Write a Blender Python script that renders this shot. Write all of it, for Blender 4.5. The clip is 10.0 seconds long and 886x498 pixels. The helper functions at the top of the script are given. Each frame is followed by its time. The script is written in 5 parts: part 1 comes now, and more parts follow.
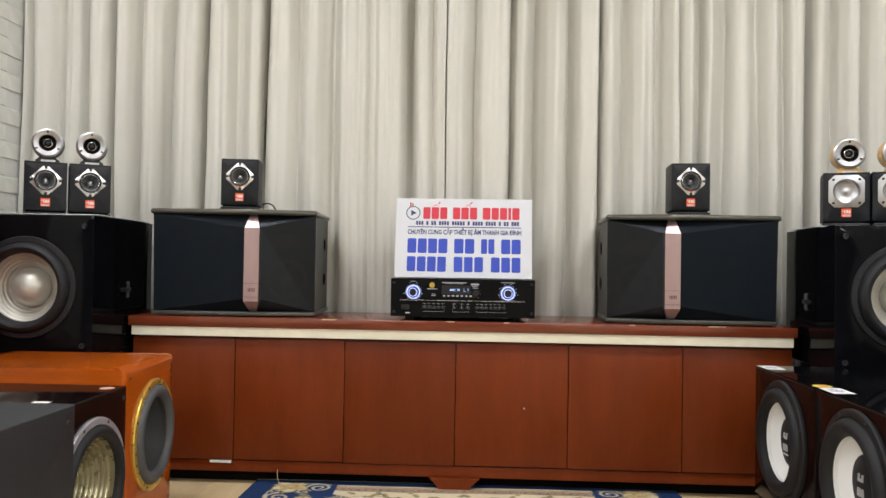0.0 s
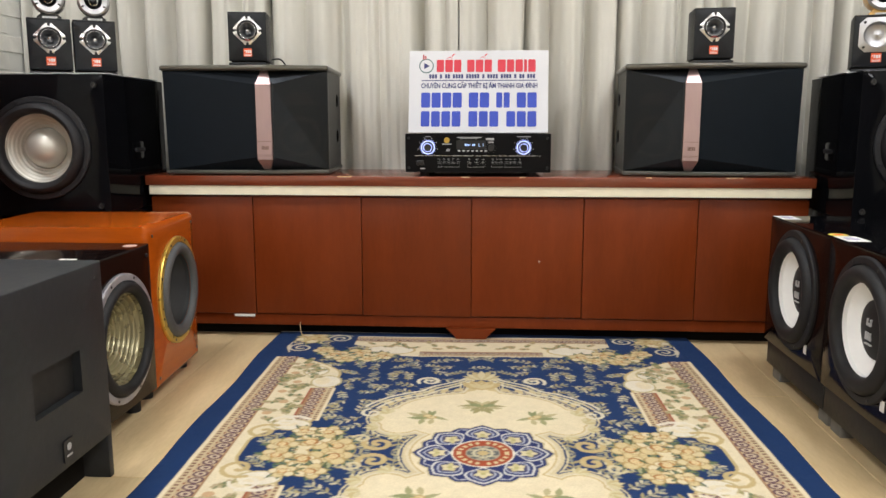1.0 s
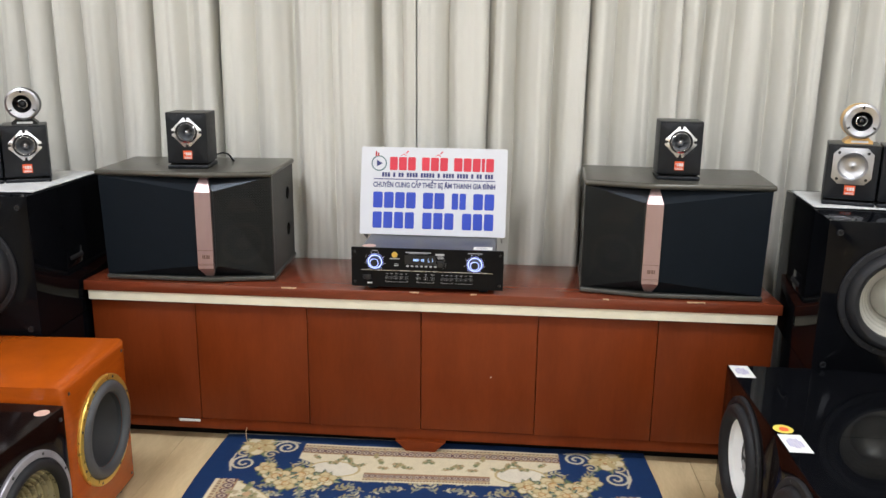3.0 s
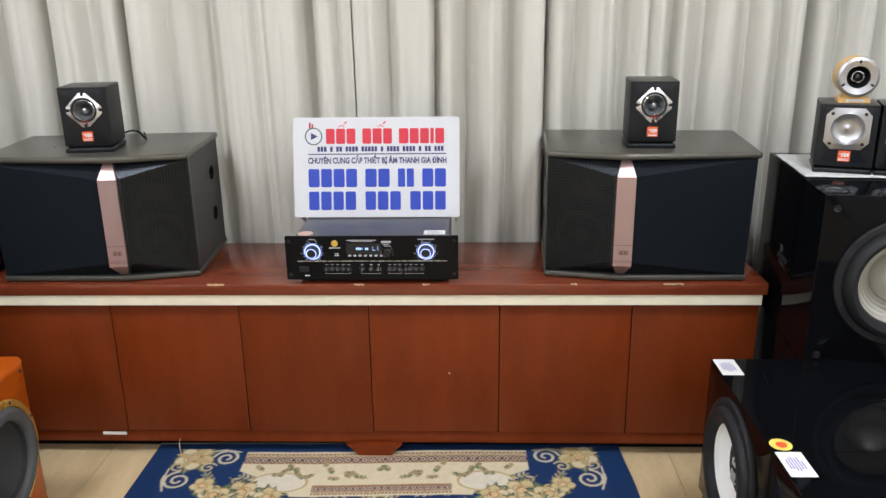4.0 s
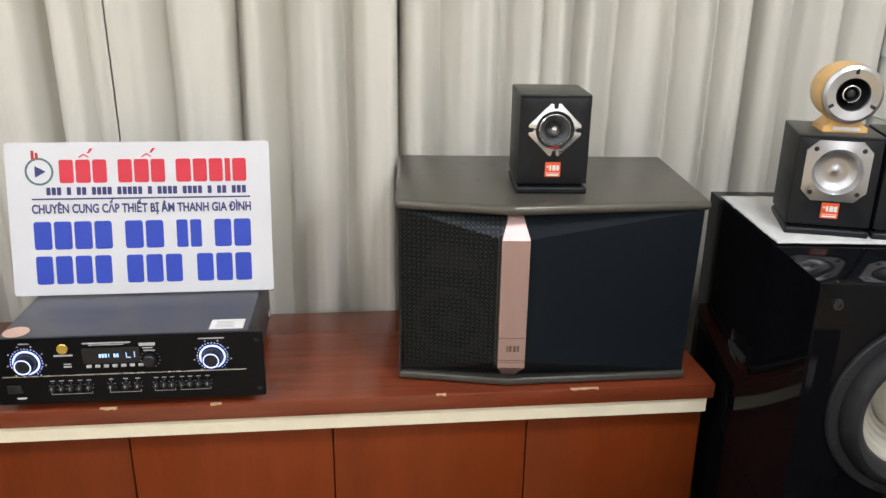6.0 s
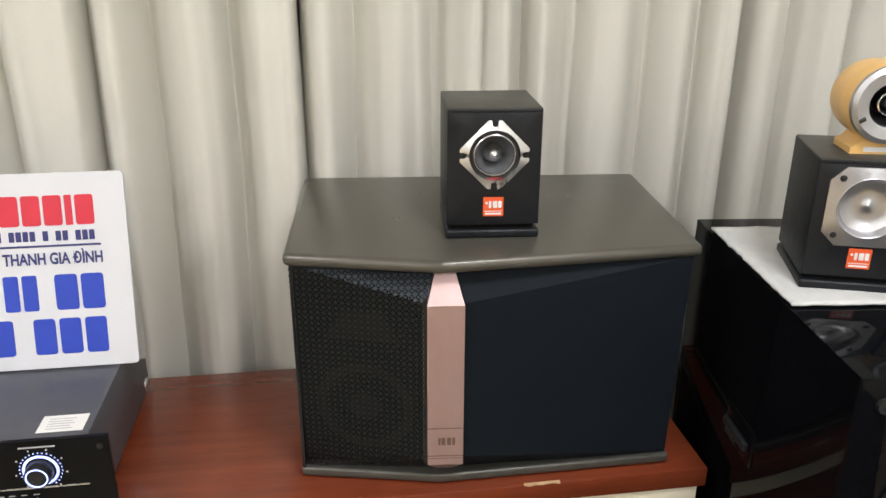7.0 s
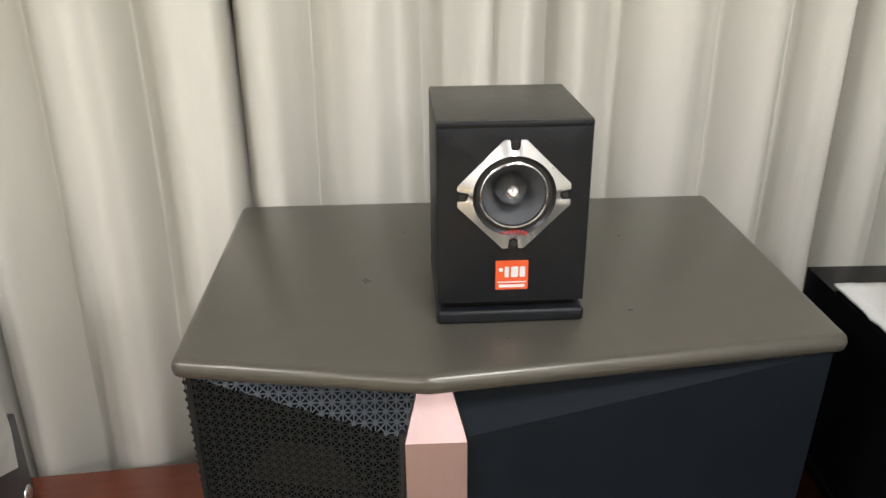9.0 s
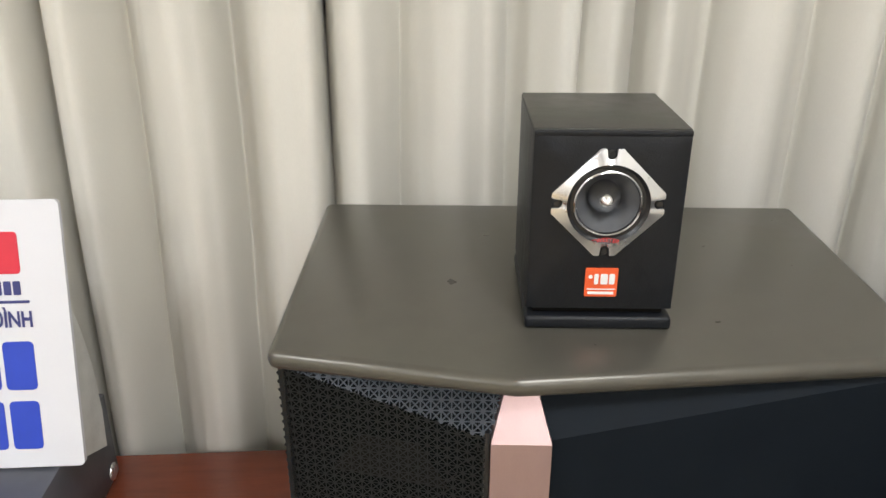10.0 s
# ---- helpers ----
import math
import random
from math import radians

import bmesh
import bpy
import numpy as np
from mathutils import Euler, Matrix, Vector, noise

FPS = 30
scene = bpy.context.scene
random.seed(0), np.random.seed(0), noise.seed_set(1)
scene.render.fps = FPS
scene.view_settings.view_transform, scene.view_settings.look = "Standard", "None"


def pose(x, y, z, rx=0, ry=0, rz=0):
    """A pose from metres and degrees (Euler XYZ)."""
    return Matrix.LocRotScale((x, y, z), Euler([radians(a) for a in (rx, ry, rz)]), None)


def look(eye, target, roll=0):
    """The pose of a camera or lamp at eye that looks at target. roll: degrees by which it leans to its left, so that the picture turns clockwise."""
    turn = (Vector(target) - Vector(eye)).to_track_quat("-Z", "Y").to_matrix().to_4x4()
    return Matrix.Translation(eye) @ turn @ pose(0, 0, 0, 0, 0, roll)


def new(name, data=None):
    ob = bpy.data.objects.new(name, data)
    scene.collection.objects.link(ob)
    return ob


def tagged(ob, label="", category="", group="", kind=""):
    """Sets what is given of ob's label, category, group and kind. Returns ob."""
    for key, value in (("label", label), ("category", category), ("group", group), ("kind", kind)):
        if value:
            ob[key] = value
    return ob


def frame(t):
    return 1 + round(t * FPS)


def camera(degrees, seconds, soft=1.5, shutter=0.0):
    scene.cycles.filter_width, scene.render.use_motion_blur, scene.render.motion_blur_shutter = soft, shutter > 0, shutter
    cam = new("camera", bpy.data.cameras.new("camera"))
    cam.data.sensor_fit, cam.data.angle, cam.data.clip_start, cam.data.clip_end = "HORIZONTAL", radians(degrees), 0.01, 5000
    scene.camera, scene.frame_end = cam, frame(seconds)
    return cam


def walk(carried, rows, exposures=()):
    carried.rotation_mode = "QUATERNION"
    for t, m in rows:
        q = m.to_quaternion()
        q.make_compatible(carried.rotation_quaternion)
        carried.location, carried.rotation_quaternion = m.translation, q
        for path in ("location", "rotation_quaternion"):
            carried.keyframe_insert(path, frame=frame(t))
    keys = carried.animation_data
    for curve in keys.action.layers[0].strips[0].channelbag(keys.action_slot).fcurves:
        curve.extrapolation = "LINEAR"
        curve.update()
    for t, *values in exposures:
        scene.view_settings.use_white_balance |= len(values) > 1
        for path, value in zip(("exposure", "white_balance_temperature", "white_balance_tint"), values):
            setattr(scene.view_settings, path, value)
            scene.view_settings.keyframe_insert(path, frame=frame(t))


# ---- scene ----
cam = camera(58.7, 10.0)
PATH = [
    (0, (0.079, 0.008, 0.769), (-0.017, 2.005, 0.806), 0.9),
    (0.5, (0.083, 0.0, 0.769), (-0.004, 1.997, 0.707), 1.2),
    (1, (0.08, 0.013, 0.757), (-0.051, 1.983, 0.438), 0.0),
    (1.2, (0.083, 0.01, 0.772), (-0.123, 1.96, 0.374), -1.1),
    (1.5, (0.079, -0.027, 0.814), (-0.164, 1.923, 0.441), 0.2),
    (2, (0.098, 0.038, 1.057), (-0.025, 1.995, 0.666), 1.0),
    (2.5, (0.198, 0.132, 1.213), (0.039, 2.084, 0.807), -0.1),
    (2.7, (0.253, 0.178, 1.251), (0.076, 2.125, 0.826), 0.7),
    (4, (0.295, 0.572, 1.346), (0.226, 2.475, 0.737), -0.8),
    (4.5, (0.336, 0.774, 1.346), (0.338, 2.669, 0.708), -0.9),
    (5, (0.407, 0.971, 1.344), (0.446, 2.876, 0.735), -0.5),
    (6.5, (0.49, 1.541, 1.323), (0.748, 3.395, 0.621), 0.7),
    (7, (0.572, 1.717, 1.326), (0.845, 3.562, 0.603), 0.2),
    (7.5, (0.58, 1.851, 1.315), (0.867, 3.69, 0.582), -0.5),
    (8, (0.576, 1.97, 1.305), (0.864, 3.801, 0.556), -0.9),
    (8.5, (0.631, 2.074, 1.29), (0.905, 3.899, 0.518), -0.8),
    (9, (0.652, 2.126, 1.278), (0.893, 3.947, 0.487), -0.5),
    (9.5, (0.648, 2.128, 1.282), (0.838, 3.952, 0.484), 0.1),
    (10, (0.617, 2.12, 1.286), (0.728, 3.953, 0.493), 0.1),
]
walk(cam, [(t, look(eye, target, roll)) for t, eye, target, roll in PATH],
     [(0, -0.08, 6130, 10), (1, -0.02, 6230, 10), (1.5, 0.02, 5960, 10), (2, 0.02, 5860, 10), (2.5, 0.0, 5920, 10), (4.5, -0.02, 5800, 10), (6.5, 0.03, 6130, 10), (8, 0.13, 6220, 10), (10, 0.14, 6170, 10)])

# ---- light ----
world = bpy.data.worlds.new("room_air")
scene.world = world
world.use_nodes = True
world.node_tree.nodes["Background"].inputs[0].default_value = (0.9, 0.95, 1.0, 1)
world.node_tree.nodes["Background"].inputs[1].default_value = 0.05


def ceiling_lamp(x, y, z, sx, sy, watts, colour=(1.0, 0.985, 0.975)):
    la = bpy.data.lights.new("ceiling_glow", "AREA")
    la.shape, la.size, la.size_y, la.energy, la.color = "RECTANGLE", sx, sy, watts, colour
    ob = new("ceiling_glow", la)
    ob.matrix_basis = pose(x, y, z)
    return ob


CEIL = 2.75
LAMPS = [(-1.15, 1.5, 27), (1.15, 1.5, 27), (-1.15, -0.8, 30), (1.15, -0.8, 30), (-1.15, -2.9, 20), (1.15, -2.9, 20)]
for lx, ly, watts in LAMPS:
    ceiling_lamp(lx, ly, CEIL - 0.055, 0.5, 0.5, watts)


# ---- materials ----
def mat(name, base, rough=0.5, metal=0.0, vary=0.12, scale=30.0, bump=0.05, grain=400.0, coat=0.0, stretch=(1, 1, 1), spread=0.0,
        sheen=0.0, spec=0.5, alt=None):
    """Principled surface with colour and gloss varied at a broad and a fine scale."""
    m = bpy.data.materials.new(name)
    m.use_nodes = True
    nt = m.node_tree
    n, l = nt.nodes, nt.links
    p = n["Principled BSDF"]
    tc = n.new("ShaderNodeTexCoord")
    mp = n.new("ShaderNodeMapping")
    mp.inputs["Scale"].default_value = stretch
    l.new(tc.outputs["Object"], mp.inputs[0])
    n1, n2 = n.new("ShaderNodeTexNoise"), n.new("ShaderNodeTexNoise")
    n1.inputs["Scale"].default_value, n1.inputs["Detail"].default_value = scale, 5
    n2.inputs["Scale"].default_value, n2.inputs["Detail"].default_value = grain, 3
    l.new(mp.outputs[0], n1.inputs["Vector"])
    l.new(mp.outputs[0], n2.inputs["Vector"])
    add = n.new("ShaderNodeMath")
    add.operation = "MULTIPLY_ADD"
    add.inputs[1].default_value = 0.35
    l.new(n2.outputs[0], add.inputs[0])
    l.new(n1.outputs[0], add.inputs[2])
    ramp = n.new("ShaderNodeValToRGB")
    lo = tuple(c * (1 - vary) for c in base)
    hi = tuple(min(1, c * (1 + vary)) for c in (alt or base))
    ramp.color_ramp.elements[0].position, ramp.color_ramp.elements[1].position = 0.45, 0.9
    ramp.color_ramp.elements[0].color, ramp.color_ramp.elements[1].color = (*lo, 1), (*hi, 1)
    l.new(add.outputs[0], ramp.inputs[0])
    out = ramp.outputs[0]
    if spread:
        oi = n.new("ShaderNodeObjectInfo")
        hv = n.new("ShaderNodeHueSaturation")
        mr = n.new("ShaderNodeMapRange")
        mr.inputs[3].default_value, mr.inputs[4].default_value = 1 - spread, 1 + spread
        l.new(oi.outputs["Random"], mr.inputs[0])
        l.new(mr.outputs[0], hv.inputs["Value"])
        l.new(out, hv.inputs["Color"])
        out = hv.outputs[0]
    l.new(out, p.inputs["Base Color"])
    rr = n.new("ShaderNodeMapRange")
    rr.inputs[3].default_value, rr.inputs[4].default_value = max(0.01, rough * 0.85), min(1, rough * 1.2)
    l.new(n1.outputs[0], rr.inputs[0])
    l.new(rr.outputs[0], p.inputs["Roughness"])
    p.inputs["Metallic"].default_value = metal
    p.inputs["Coat Weight"].default_value = coat
    p.inputs["Coat Roughness"].default_value = 0.06
    p.inputs["Specular IOR Level"].default_value = spec
    p.inputs["Sheen Weight"].default_value = sheen
    if bump:
        b = n.new("ShaderNodeBump")
        b.inputs["Strength"].default_value, b.inputs["Distance"].default_value = bump, 0.002
        l.new(add.outputs[0], b.inputs["Height"])
        l.new(b.outputs[0], p.inputs["Normal"])
    return m


def glow(name, colour, strength):
    m = bpy.data.materials.new(name)
    m.use_nodes = True
    p = m.node_tree.nodes["Principled BSDF"]
    p.inputs["Base Color"].default_value = (*colour, 1)
    p.inputs["Emission Color"].default_value = (*colour, 1)
    p.inputs["Emission Strength"].default_value = strength
    return m


M_CURTAIN = mat("curtain_cloth", (0.632, 0.614, 0.552), 0.46, vary=0.05, scale=4, bump=0.25, grain=900, sheen=0.1, stretch=(1, 1, 0.25))
M_WALL = mat("white_wall", (0.74, 0.74, 0.70), 0.7, vary=0.05, scale=6, bump=0.2, grain=120)
# unseen end wall, added dark so that glossy black fronts reflect little
M_SOUTH = mat("unseen_dark_wall", (0.03, 0.022, 0.018), 0.5, vary=0.2, scale=6, stretch=(5, 5, 0.5))
M_BRICK = mat("white_brick", (0.78, 0.77, 0.72), 0.6, vary=0.06, scale=20, bump=0.5, grain=150, spread=0.03)
M_CEIL = mat("ceiling_paint", (0.8, 0.8, 0.78), 0.8, vary=0.03, scale=5, bump=0.1)
M_FLOOR = mat("oak_laminate", (0.61, 0.455, 0.245), 0.38, vary=0.07, scale=5, bump=0.03, grain=40, stretch=(3.5, 0.7, 1), spread=0.045, alt=(0.66, 0.515, 0.30))
M_JOINT = mat("floor_joint", (0.12, 0.08, 0.05), 0.8)
M_CHERRY = mat("cherry_veneer", (0.150, 0.0262, 0.0046), 0.36, vary=0.06, scale=5, bump=0.03, grain=40, stretch=(3, 3, 0.6), spread=0.11, alt=(0.168, 0.0305, 0.0055), spec=0.22)
M_CHERRYTOP = mat("cherry_top", (0.17, 0.036, 0.014), 0.24, vary=0.2, scale=7, bump=0.05, grain=60, stretch=(0.6, 5, 5), coat=0.25)
M_CREAM = mat("cream_strip", (0.80, 0.73, 0.56), 0.5, vary=0.05, scale=20)
M_RAWEDGE = mat("chipped_edge", (0.55, 0.36, 0.2), 0.8, vary=0.3, scale=90)
# near-black that puts the shade of gaps, undersides and sockets into the colour
M_DARK = mat("recess_shade", (0.010, 0.009, 0.008), 0.8, spec=0.05)
M_GLOSS = mat("black_lacquer", (0.0035, 0.0037, 0.0047), 0.04, vary=0.2, scale=8, bump=0.0, spec=0.10)
M_MAROON = mat("dark_maroon_lacquer", (0.0075, 0.0040, 0.0036), 0.10, vary=0.3, scale=12, bump=0.0, spec=0.13)
M_SATIN = mat("black_vinyl", (0.0075, 0.0086, 0.011), 0.40, spec=0.32, vary=0.2, scale=60, bump=0.35, grain=700)
M_VINYL = mat("charcoal_vinyl", (0.020, 0.0225, 0.026), 0.45, spec=0.4, vary=0.2, scale=60, bump=0.35, grain=600)
M_BAFFLE = mat("black_baffle", (0.009, 0.009, 0.010), 0.55, vary=0.15, scale=50, bump=0.1, grain=800)
M_LID = mat("bronze_grey_vinyl", (0.098, 0.092, 0.076), 0.29, metal=0.35, vary=0.05, scale=40, bump=0.03, grain=900)
M_LIDEDGE = mat("bronze_trim", (0.085, 0.082, 0.072), 0.35, metal=0.35, vary=0.1, scale=60, bump=0.05)
M_SIDE = mat("grey_vinyl_side", (0.050, 0.050, 0.047), 0.45, spec=0.3, vary=0.1, scale=50, bump=0.3, grain=600)
M_CLOTH = mat("grille_cloth", (0.0075, 0.0105, 0.0145), 0.6, vary=0.1, scale=30, bump=0.15, grain=1500, spec=0.10)
M_MESH = mat("grille_steel", (0.048, 0.053, 0.061), 0.36, metal=1.0, vary=0.08, scale=80, bump=0.0)
M_BACKING = mat("grille_foam", (0.006, 0.008, 0.010), 0.9, spec=0.03)
M_HORN = mat("horn_plastic", (0.016, 0.016, 0.017), 0.7, spec=0.1)
M_BOXTOP = mat("grey_vinyl_top", (0.040, 0.039, 0.033), 0.36, spec=0.4, vary=0.1, scale=60, bump=0.25, grain=800)
M_ROSE = mat("rose_gold_anodised", (0.50, 0.362, 0.355), 0.40, metal=0.8, vary=0.05, scale=50, bump=0.06, grain=1200, stretch=(1, 1, 0.2))
M_ROSEDK = mat("rose_gold_engraved", (0.2, 0.12, 0.10), 0.5, metal=0.4)
M_CHROME = mat("polished_metal", (0.72, 0.72, 0.73), 0.16, metal=1.0, vary=0.06, scale=40, bump=0.0)
M_BRUSH = mat("brushed_aluminium", (0.74, 0.74, 0.75), 0.27, metal=0.92, vary=0.03, scale=25, bump=0.0)
M_CONEALU = mat("silver_cone", (0.56, 0.545, 0.49), 0.46, metal=0.6, vary=0.08, scale=20, bump=0.03)
M_CONEDK = mat("dark_grey_cone", (0.085, 0.088, 0.094), 0.5, vary=0.1, scale=30)
M_CONEGREY = mat("grey_cone", (0.024, 0.025, 0.027), 0.6, vary=0.15, scale=30)
M_CONETAN = mat("tan_paper_cone", (0.36, 0.325, 0.20), 0.27, metal=0.6, vary=0.12, scale=30)
M_CONEWHITE = mat("white_cone", (0.92, 0.92, 0.92), 0.5, vary=0.03, scale=20)
M_RUBBER = mat("black_rubber", (0.015, 0.015, 0.017), 0.55, spec=0.3, vary=0.2, scale=50, bump=0.1)
M_RIMGREY = mat("grey_basket", (0.36, 0.35, 0.38), 0.36, metal=0.3, vary=0.15, scale=40)
M_GOLD = mat("gold_ring", (0.78, 0.54, 0.11), 0.28, metal=0.7, vary=0.1, scale=50)
M_ORANGE = mat("orange_wood_lacquer", (0.40, 0.076, 0.0035), 0.20, spec=0.25, vary=0.14, scale=8, bump=0.03, grain=50, stretch=(0.6, 0.6, 6), coat=0.2)
M_AMBER = mat("amber_housing", (0.74, 0.45, 0.15), 0.35, vary=0.1, scale=30, coat=0.2)
M_BLACKPL = mat("black_plastic", (0.012, 0.012, 0.013), 0.35, vary=0.2, scale=60, bump=0.05)
M_AMPTOP = mat("amp_cover_paint", (0.075, 0.078, 0.092), 0.36, vary=0.06, scale=60, bump=0.08, grain=900)
M_PANEL = mat("amp_front_panel", (0.004, 0.004, 0.005), 0.3, spec=0.16, vary=0.2, scale=60, bump=0.02)
M_PRINT = mat("white_print", (0.75, 0.75, 0.75), 0.6)
M_GREYPR = mat("grey_print", (0.46, 0.46, 0.47), 0.6)
M_SIGN = mat("sign_board", (0.66, 0.665, 0.70), 0.45, vary=0.02, scale=10, bump=0.02)
M_SIGNEDGE = mat("board_edge", (0.55, 0.55, 0.52), 0.7)
M_REDINK = mat("red_ink", (0.62, 0.03, 0.055), 0.5, vary=0.05)
M_BLUEINK = mat("blue_ink", (0.025, 0.06, 0.46), 0.5, vary=0.05)
M_NAVYINK = mat("navy_ink", (0.035, 0.04, 0.16), 0.5, vary=0.05)
M_TEALINK = mat("teal_ink", (0.10, 0.17, 0.18), 0.5)
M_LABEL = mat("orange_label", (0.72, 0.10, 0.025), 0.45, vary=0.04)
M_REDTXT = mat("dark_red_print", (0.45, 0.02, 0.02), 0.5)
M_STICKER = mat("white_sticker", (0.78, 0.77, 0.74), 0.5, vary=0.05)
M_PINKST = mat("pink_sticker", (0.62, 0.40, 0.32), 0.45, vary=0.1, scale=200)
M_YELLOW = mat("yellow_sticker", (0.75, 0.60, 0.10), 0.45)
M_PURPLE = mat("lilac_print", (0.32, 0.28, 0.48), 0.6)
M_FELT = mat("white_felt", (0.58, 0.58, 0.57), 0.95, vary=0.08, scale=25, bump=0.8, grain=300)
M_WALNUT = mat("walnut_frame", (0.25, 0.072, 0.015), 0.36, spec=0.35, vary=0.3, scale=10, bump=0.1, grain=60, stretch=(5, 5, 0.5))
M_GRILLEBACK = mat("brown_grille_cloth", (0.075, 0.045, 0.020), 0.9, vary=0.3, scale=60)
M_TURNED = mat("turned_aluminium", (0.50, 0.50, 0.52), 0.34, metal=0.95, vary=0.08, scale=30, bump=0.02)
M_LATTICE = mat("brown_lattice", (0.185, 0.125, 0.062), 0.6, vary=0.25, scale=30, bump=0.1)
M_FOOT = mat("grey_foot", (0.16, 0.16, 0.155), 0.45, vary=0.15, scale=40)
M_RING = glow("lit_ring", (0.45, 0.52, 1.0), 1.6)
M_DISPLAY = glow("display_digits", (0.40, 0.58, 1.0), 0.9)
M_LAMP = glow("lamp_diffuser", (1.0, 0.96, 0.9), 4.0)


# ---- mesh helpers ----
def part(name, bm, material, parent=None, label="", m=None, sharp=32, keep=False):
    """Link a bmesh as one mesh object under a thing or part."""
    if not keep:
        bmesh.ops.recalc_face_normals(bm, faces=bm.faces[:])
    me = bpy.data.meshes.new(name)
    bm.to_mesh(me)
    bm.free()
    me.shade_smooth()
    me.set_sharp_from_angle(angle=radians(sharp))
    me.materials.append(material)
    ob = new(name, me)
    if parent:
        ob.parent = parent
    if m is not None:
        ob.matrix_basis = m
    if label:
        tagged(ob, label)
    return ob


def thing(name, label, category, m=None, group="", kind=""):
    ob = new(name)
    ob.empty_display_size = 0.05
    if m is not None:
        ob.matrix_basis = m
    return tagged(ob, label, category, group, kind)


def box(bm, x0, x1, y0, y1, z0, z1, bevel=0.0, seg=2):
    """A box, bevelled on all edges."""
    vs = [bm.verts.new((x, y, z)) for x in (x0, x1) for y in (y0, y1) for z in (z0, z1)]
    fs = [bm.faces.new([vs[i] for i in q]) for q in ((0, 1, 3, 2), (4, 6, 7, 5), (0, 4, 5, 1), (2, 3, 7, 6), (0, 2, 6, 4), (1, 5, 7, 3))]
    if bevel:
        es = list({e for f in fs for e in f.edges})
        bmesh.ops.bevel(bm, geom=es, offset=bevel, segments=seg, affect="EDGES", profile=0.5)
    return bm


def boxed(*a, **k):
    return box(bmesh.new(), *a, **k)


def lathe(bm, prof, seg=48, cx=0.0, cz=0.0):
    """Turn (radius, forward) pairs round the axis that points to -y."""
    rings = []
    for r, d in prof:
        if r < 1e-6:
            rings.append([bm.verts.new((cx, -d, cz))])
        else:
            rings.append([bm.verts.new((cx + r * math.cos(2 * math.pi * i / seg), -d, cz + r * math.sin(2 * math.pi * i / seg))) for i in range(seg)])
    for a, b in zip(rings, rings[1:]):
        for i in range(seg):
            j = (i + 1) % seg
            q = [a[i % len(a)], a[j % len(a)], b[j % len(b)], b[i % len(b)]]
            q = list(dict.fromkeys(q))
            if len(q) > 2:
                bm.faces.new(q)
    return bm


def turned(prof, seg=48, cx=0.0, cz=0.0):
    return lathe(bmesh.new(), prof, seg, cx, cz)


def prism(bm, pts, y0, y1):
    """Extrude an outline in the x-z plane from y0 (front) to y1."""
    a = [bm.verts.new((x, y0, z)) for x, z in pts]
    b = [bm.verts.new((x, y1, z)) for x, z in pts]
    bm.faces.new(a)
    bm.faces.new(b[::-1])
    for i in range(len(pts)):
        j = (i + 1) % len(pts)
        bm.faces.new((a[i], b[i], b[j], a[j]))
    return bm


def slab(bm, pts, z0, z1, bevel=0.0, seg=3):
    """Extrude a plan outline from z0 to z1, with rounded rims."""
    a = [bm.verts.new((x, y, z0)) for x, y in pts]
    b = [bm.verts.new((x, y, z1)) for x, y in pts]
    fs = [bm.faces.new(a[::-1]), bm.faces.new(b)]
    for i in range(len(pts)):
        j = (i + 1) % len(pts)
        fs.append(bm.faces.new((a[i], a[j], b[j], b[i])))
    if bevel:
        es = list({e for f in fs for e in f.edges})
        bmesh.ops.bevel(bm, geom=es, offset=bevel, segments=seg, affect="EDGES", profile=0.5)
    return bm


def rrect(w, h, r, n=5, cx=0.0, cz=0.0):
    """Outline of a rounded rectangle."""
    pts = []
    for sx, sz, a0 in ((1, 1, 0), (-1, 1, 90), (-1, -1, 180), (1, -1, 270)):
        for i in range(n + 1):
            a = radians(a0 + 90 * i / n)
            pts.append((cx + sx * (w / 2 - r) + r * math.cos(a), cz + sz * (h / 2 - r) + r * math.sin(a)))
    return pts


def holed_body(w, h, d, hx, hz, hr, z0=0.0, lip=0.004, deep=0.03, seg=64, square=0.0):
    """A cabinet facing -y, front at y=0, base at z0, with a round opening in its baffle."""
    bm = bmesh.new()
    corners = [math.atan2(z - hz, x - hx) for x in (-w / 2, w / 2) for z in (z0, z0 + h)]
    if square:
        corners += [math.atan2(z, x) for x in (-hr, hr) for z in (-square, square)]
    angs = sorted(set([round(2 * math.pi * i / seg - math.pi, 6) for i in range(seg)] + [round(a, 6) for a in corners]))

    def edge(a, inset):
        c, s = math.cos(a), math.sin(a)
        t = 1e9
        if abs(c) > 1e-9:
            t = min(t, ((w / 2 - inset) * (1 if c > 0 else -1) - hx) / c)
        if abs(s) > 1e-9:
            t = min(t, ((z0 + h - inset if s > 0 else z0 + inset) - hz) / s)
        return hx + c * t, hz + s * t

    def rim(a):
        return min(hr / max(abs(math.cos(a)), 1e-9), square / max(abs(math.sin(a)), 1e-9)) if square else hr

    rings = [[bm.verts.new((hx + rim(a) * math.cos(a), y, hz + rim(a) * math.sin(a))) for a in angs] for y in (deep, 0)]
    for inset, y in ((lip, 0.0), (lip * 0.3, lip * 0.3), (0, lip), (0, d - lip), (lip, d)):
        rings.append([bm.verts.new((edge(a, inset)[0], y, edge(a, inset)[1])) for a in angs])
    n = len(angs)
    for a, b in zip(rings, rings[1:]):
        for i in range(n):
            bm.faces.new((a[i], a[(i + 1) % n], b[(i + 1) % n], b[i]))
    bm.faces.new(rings[-1])
    return bm


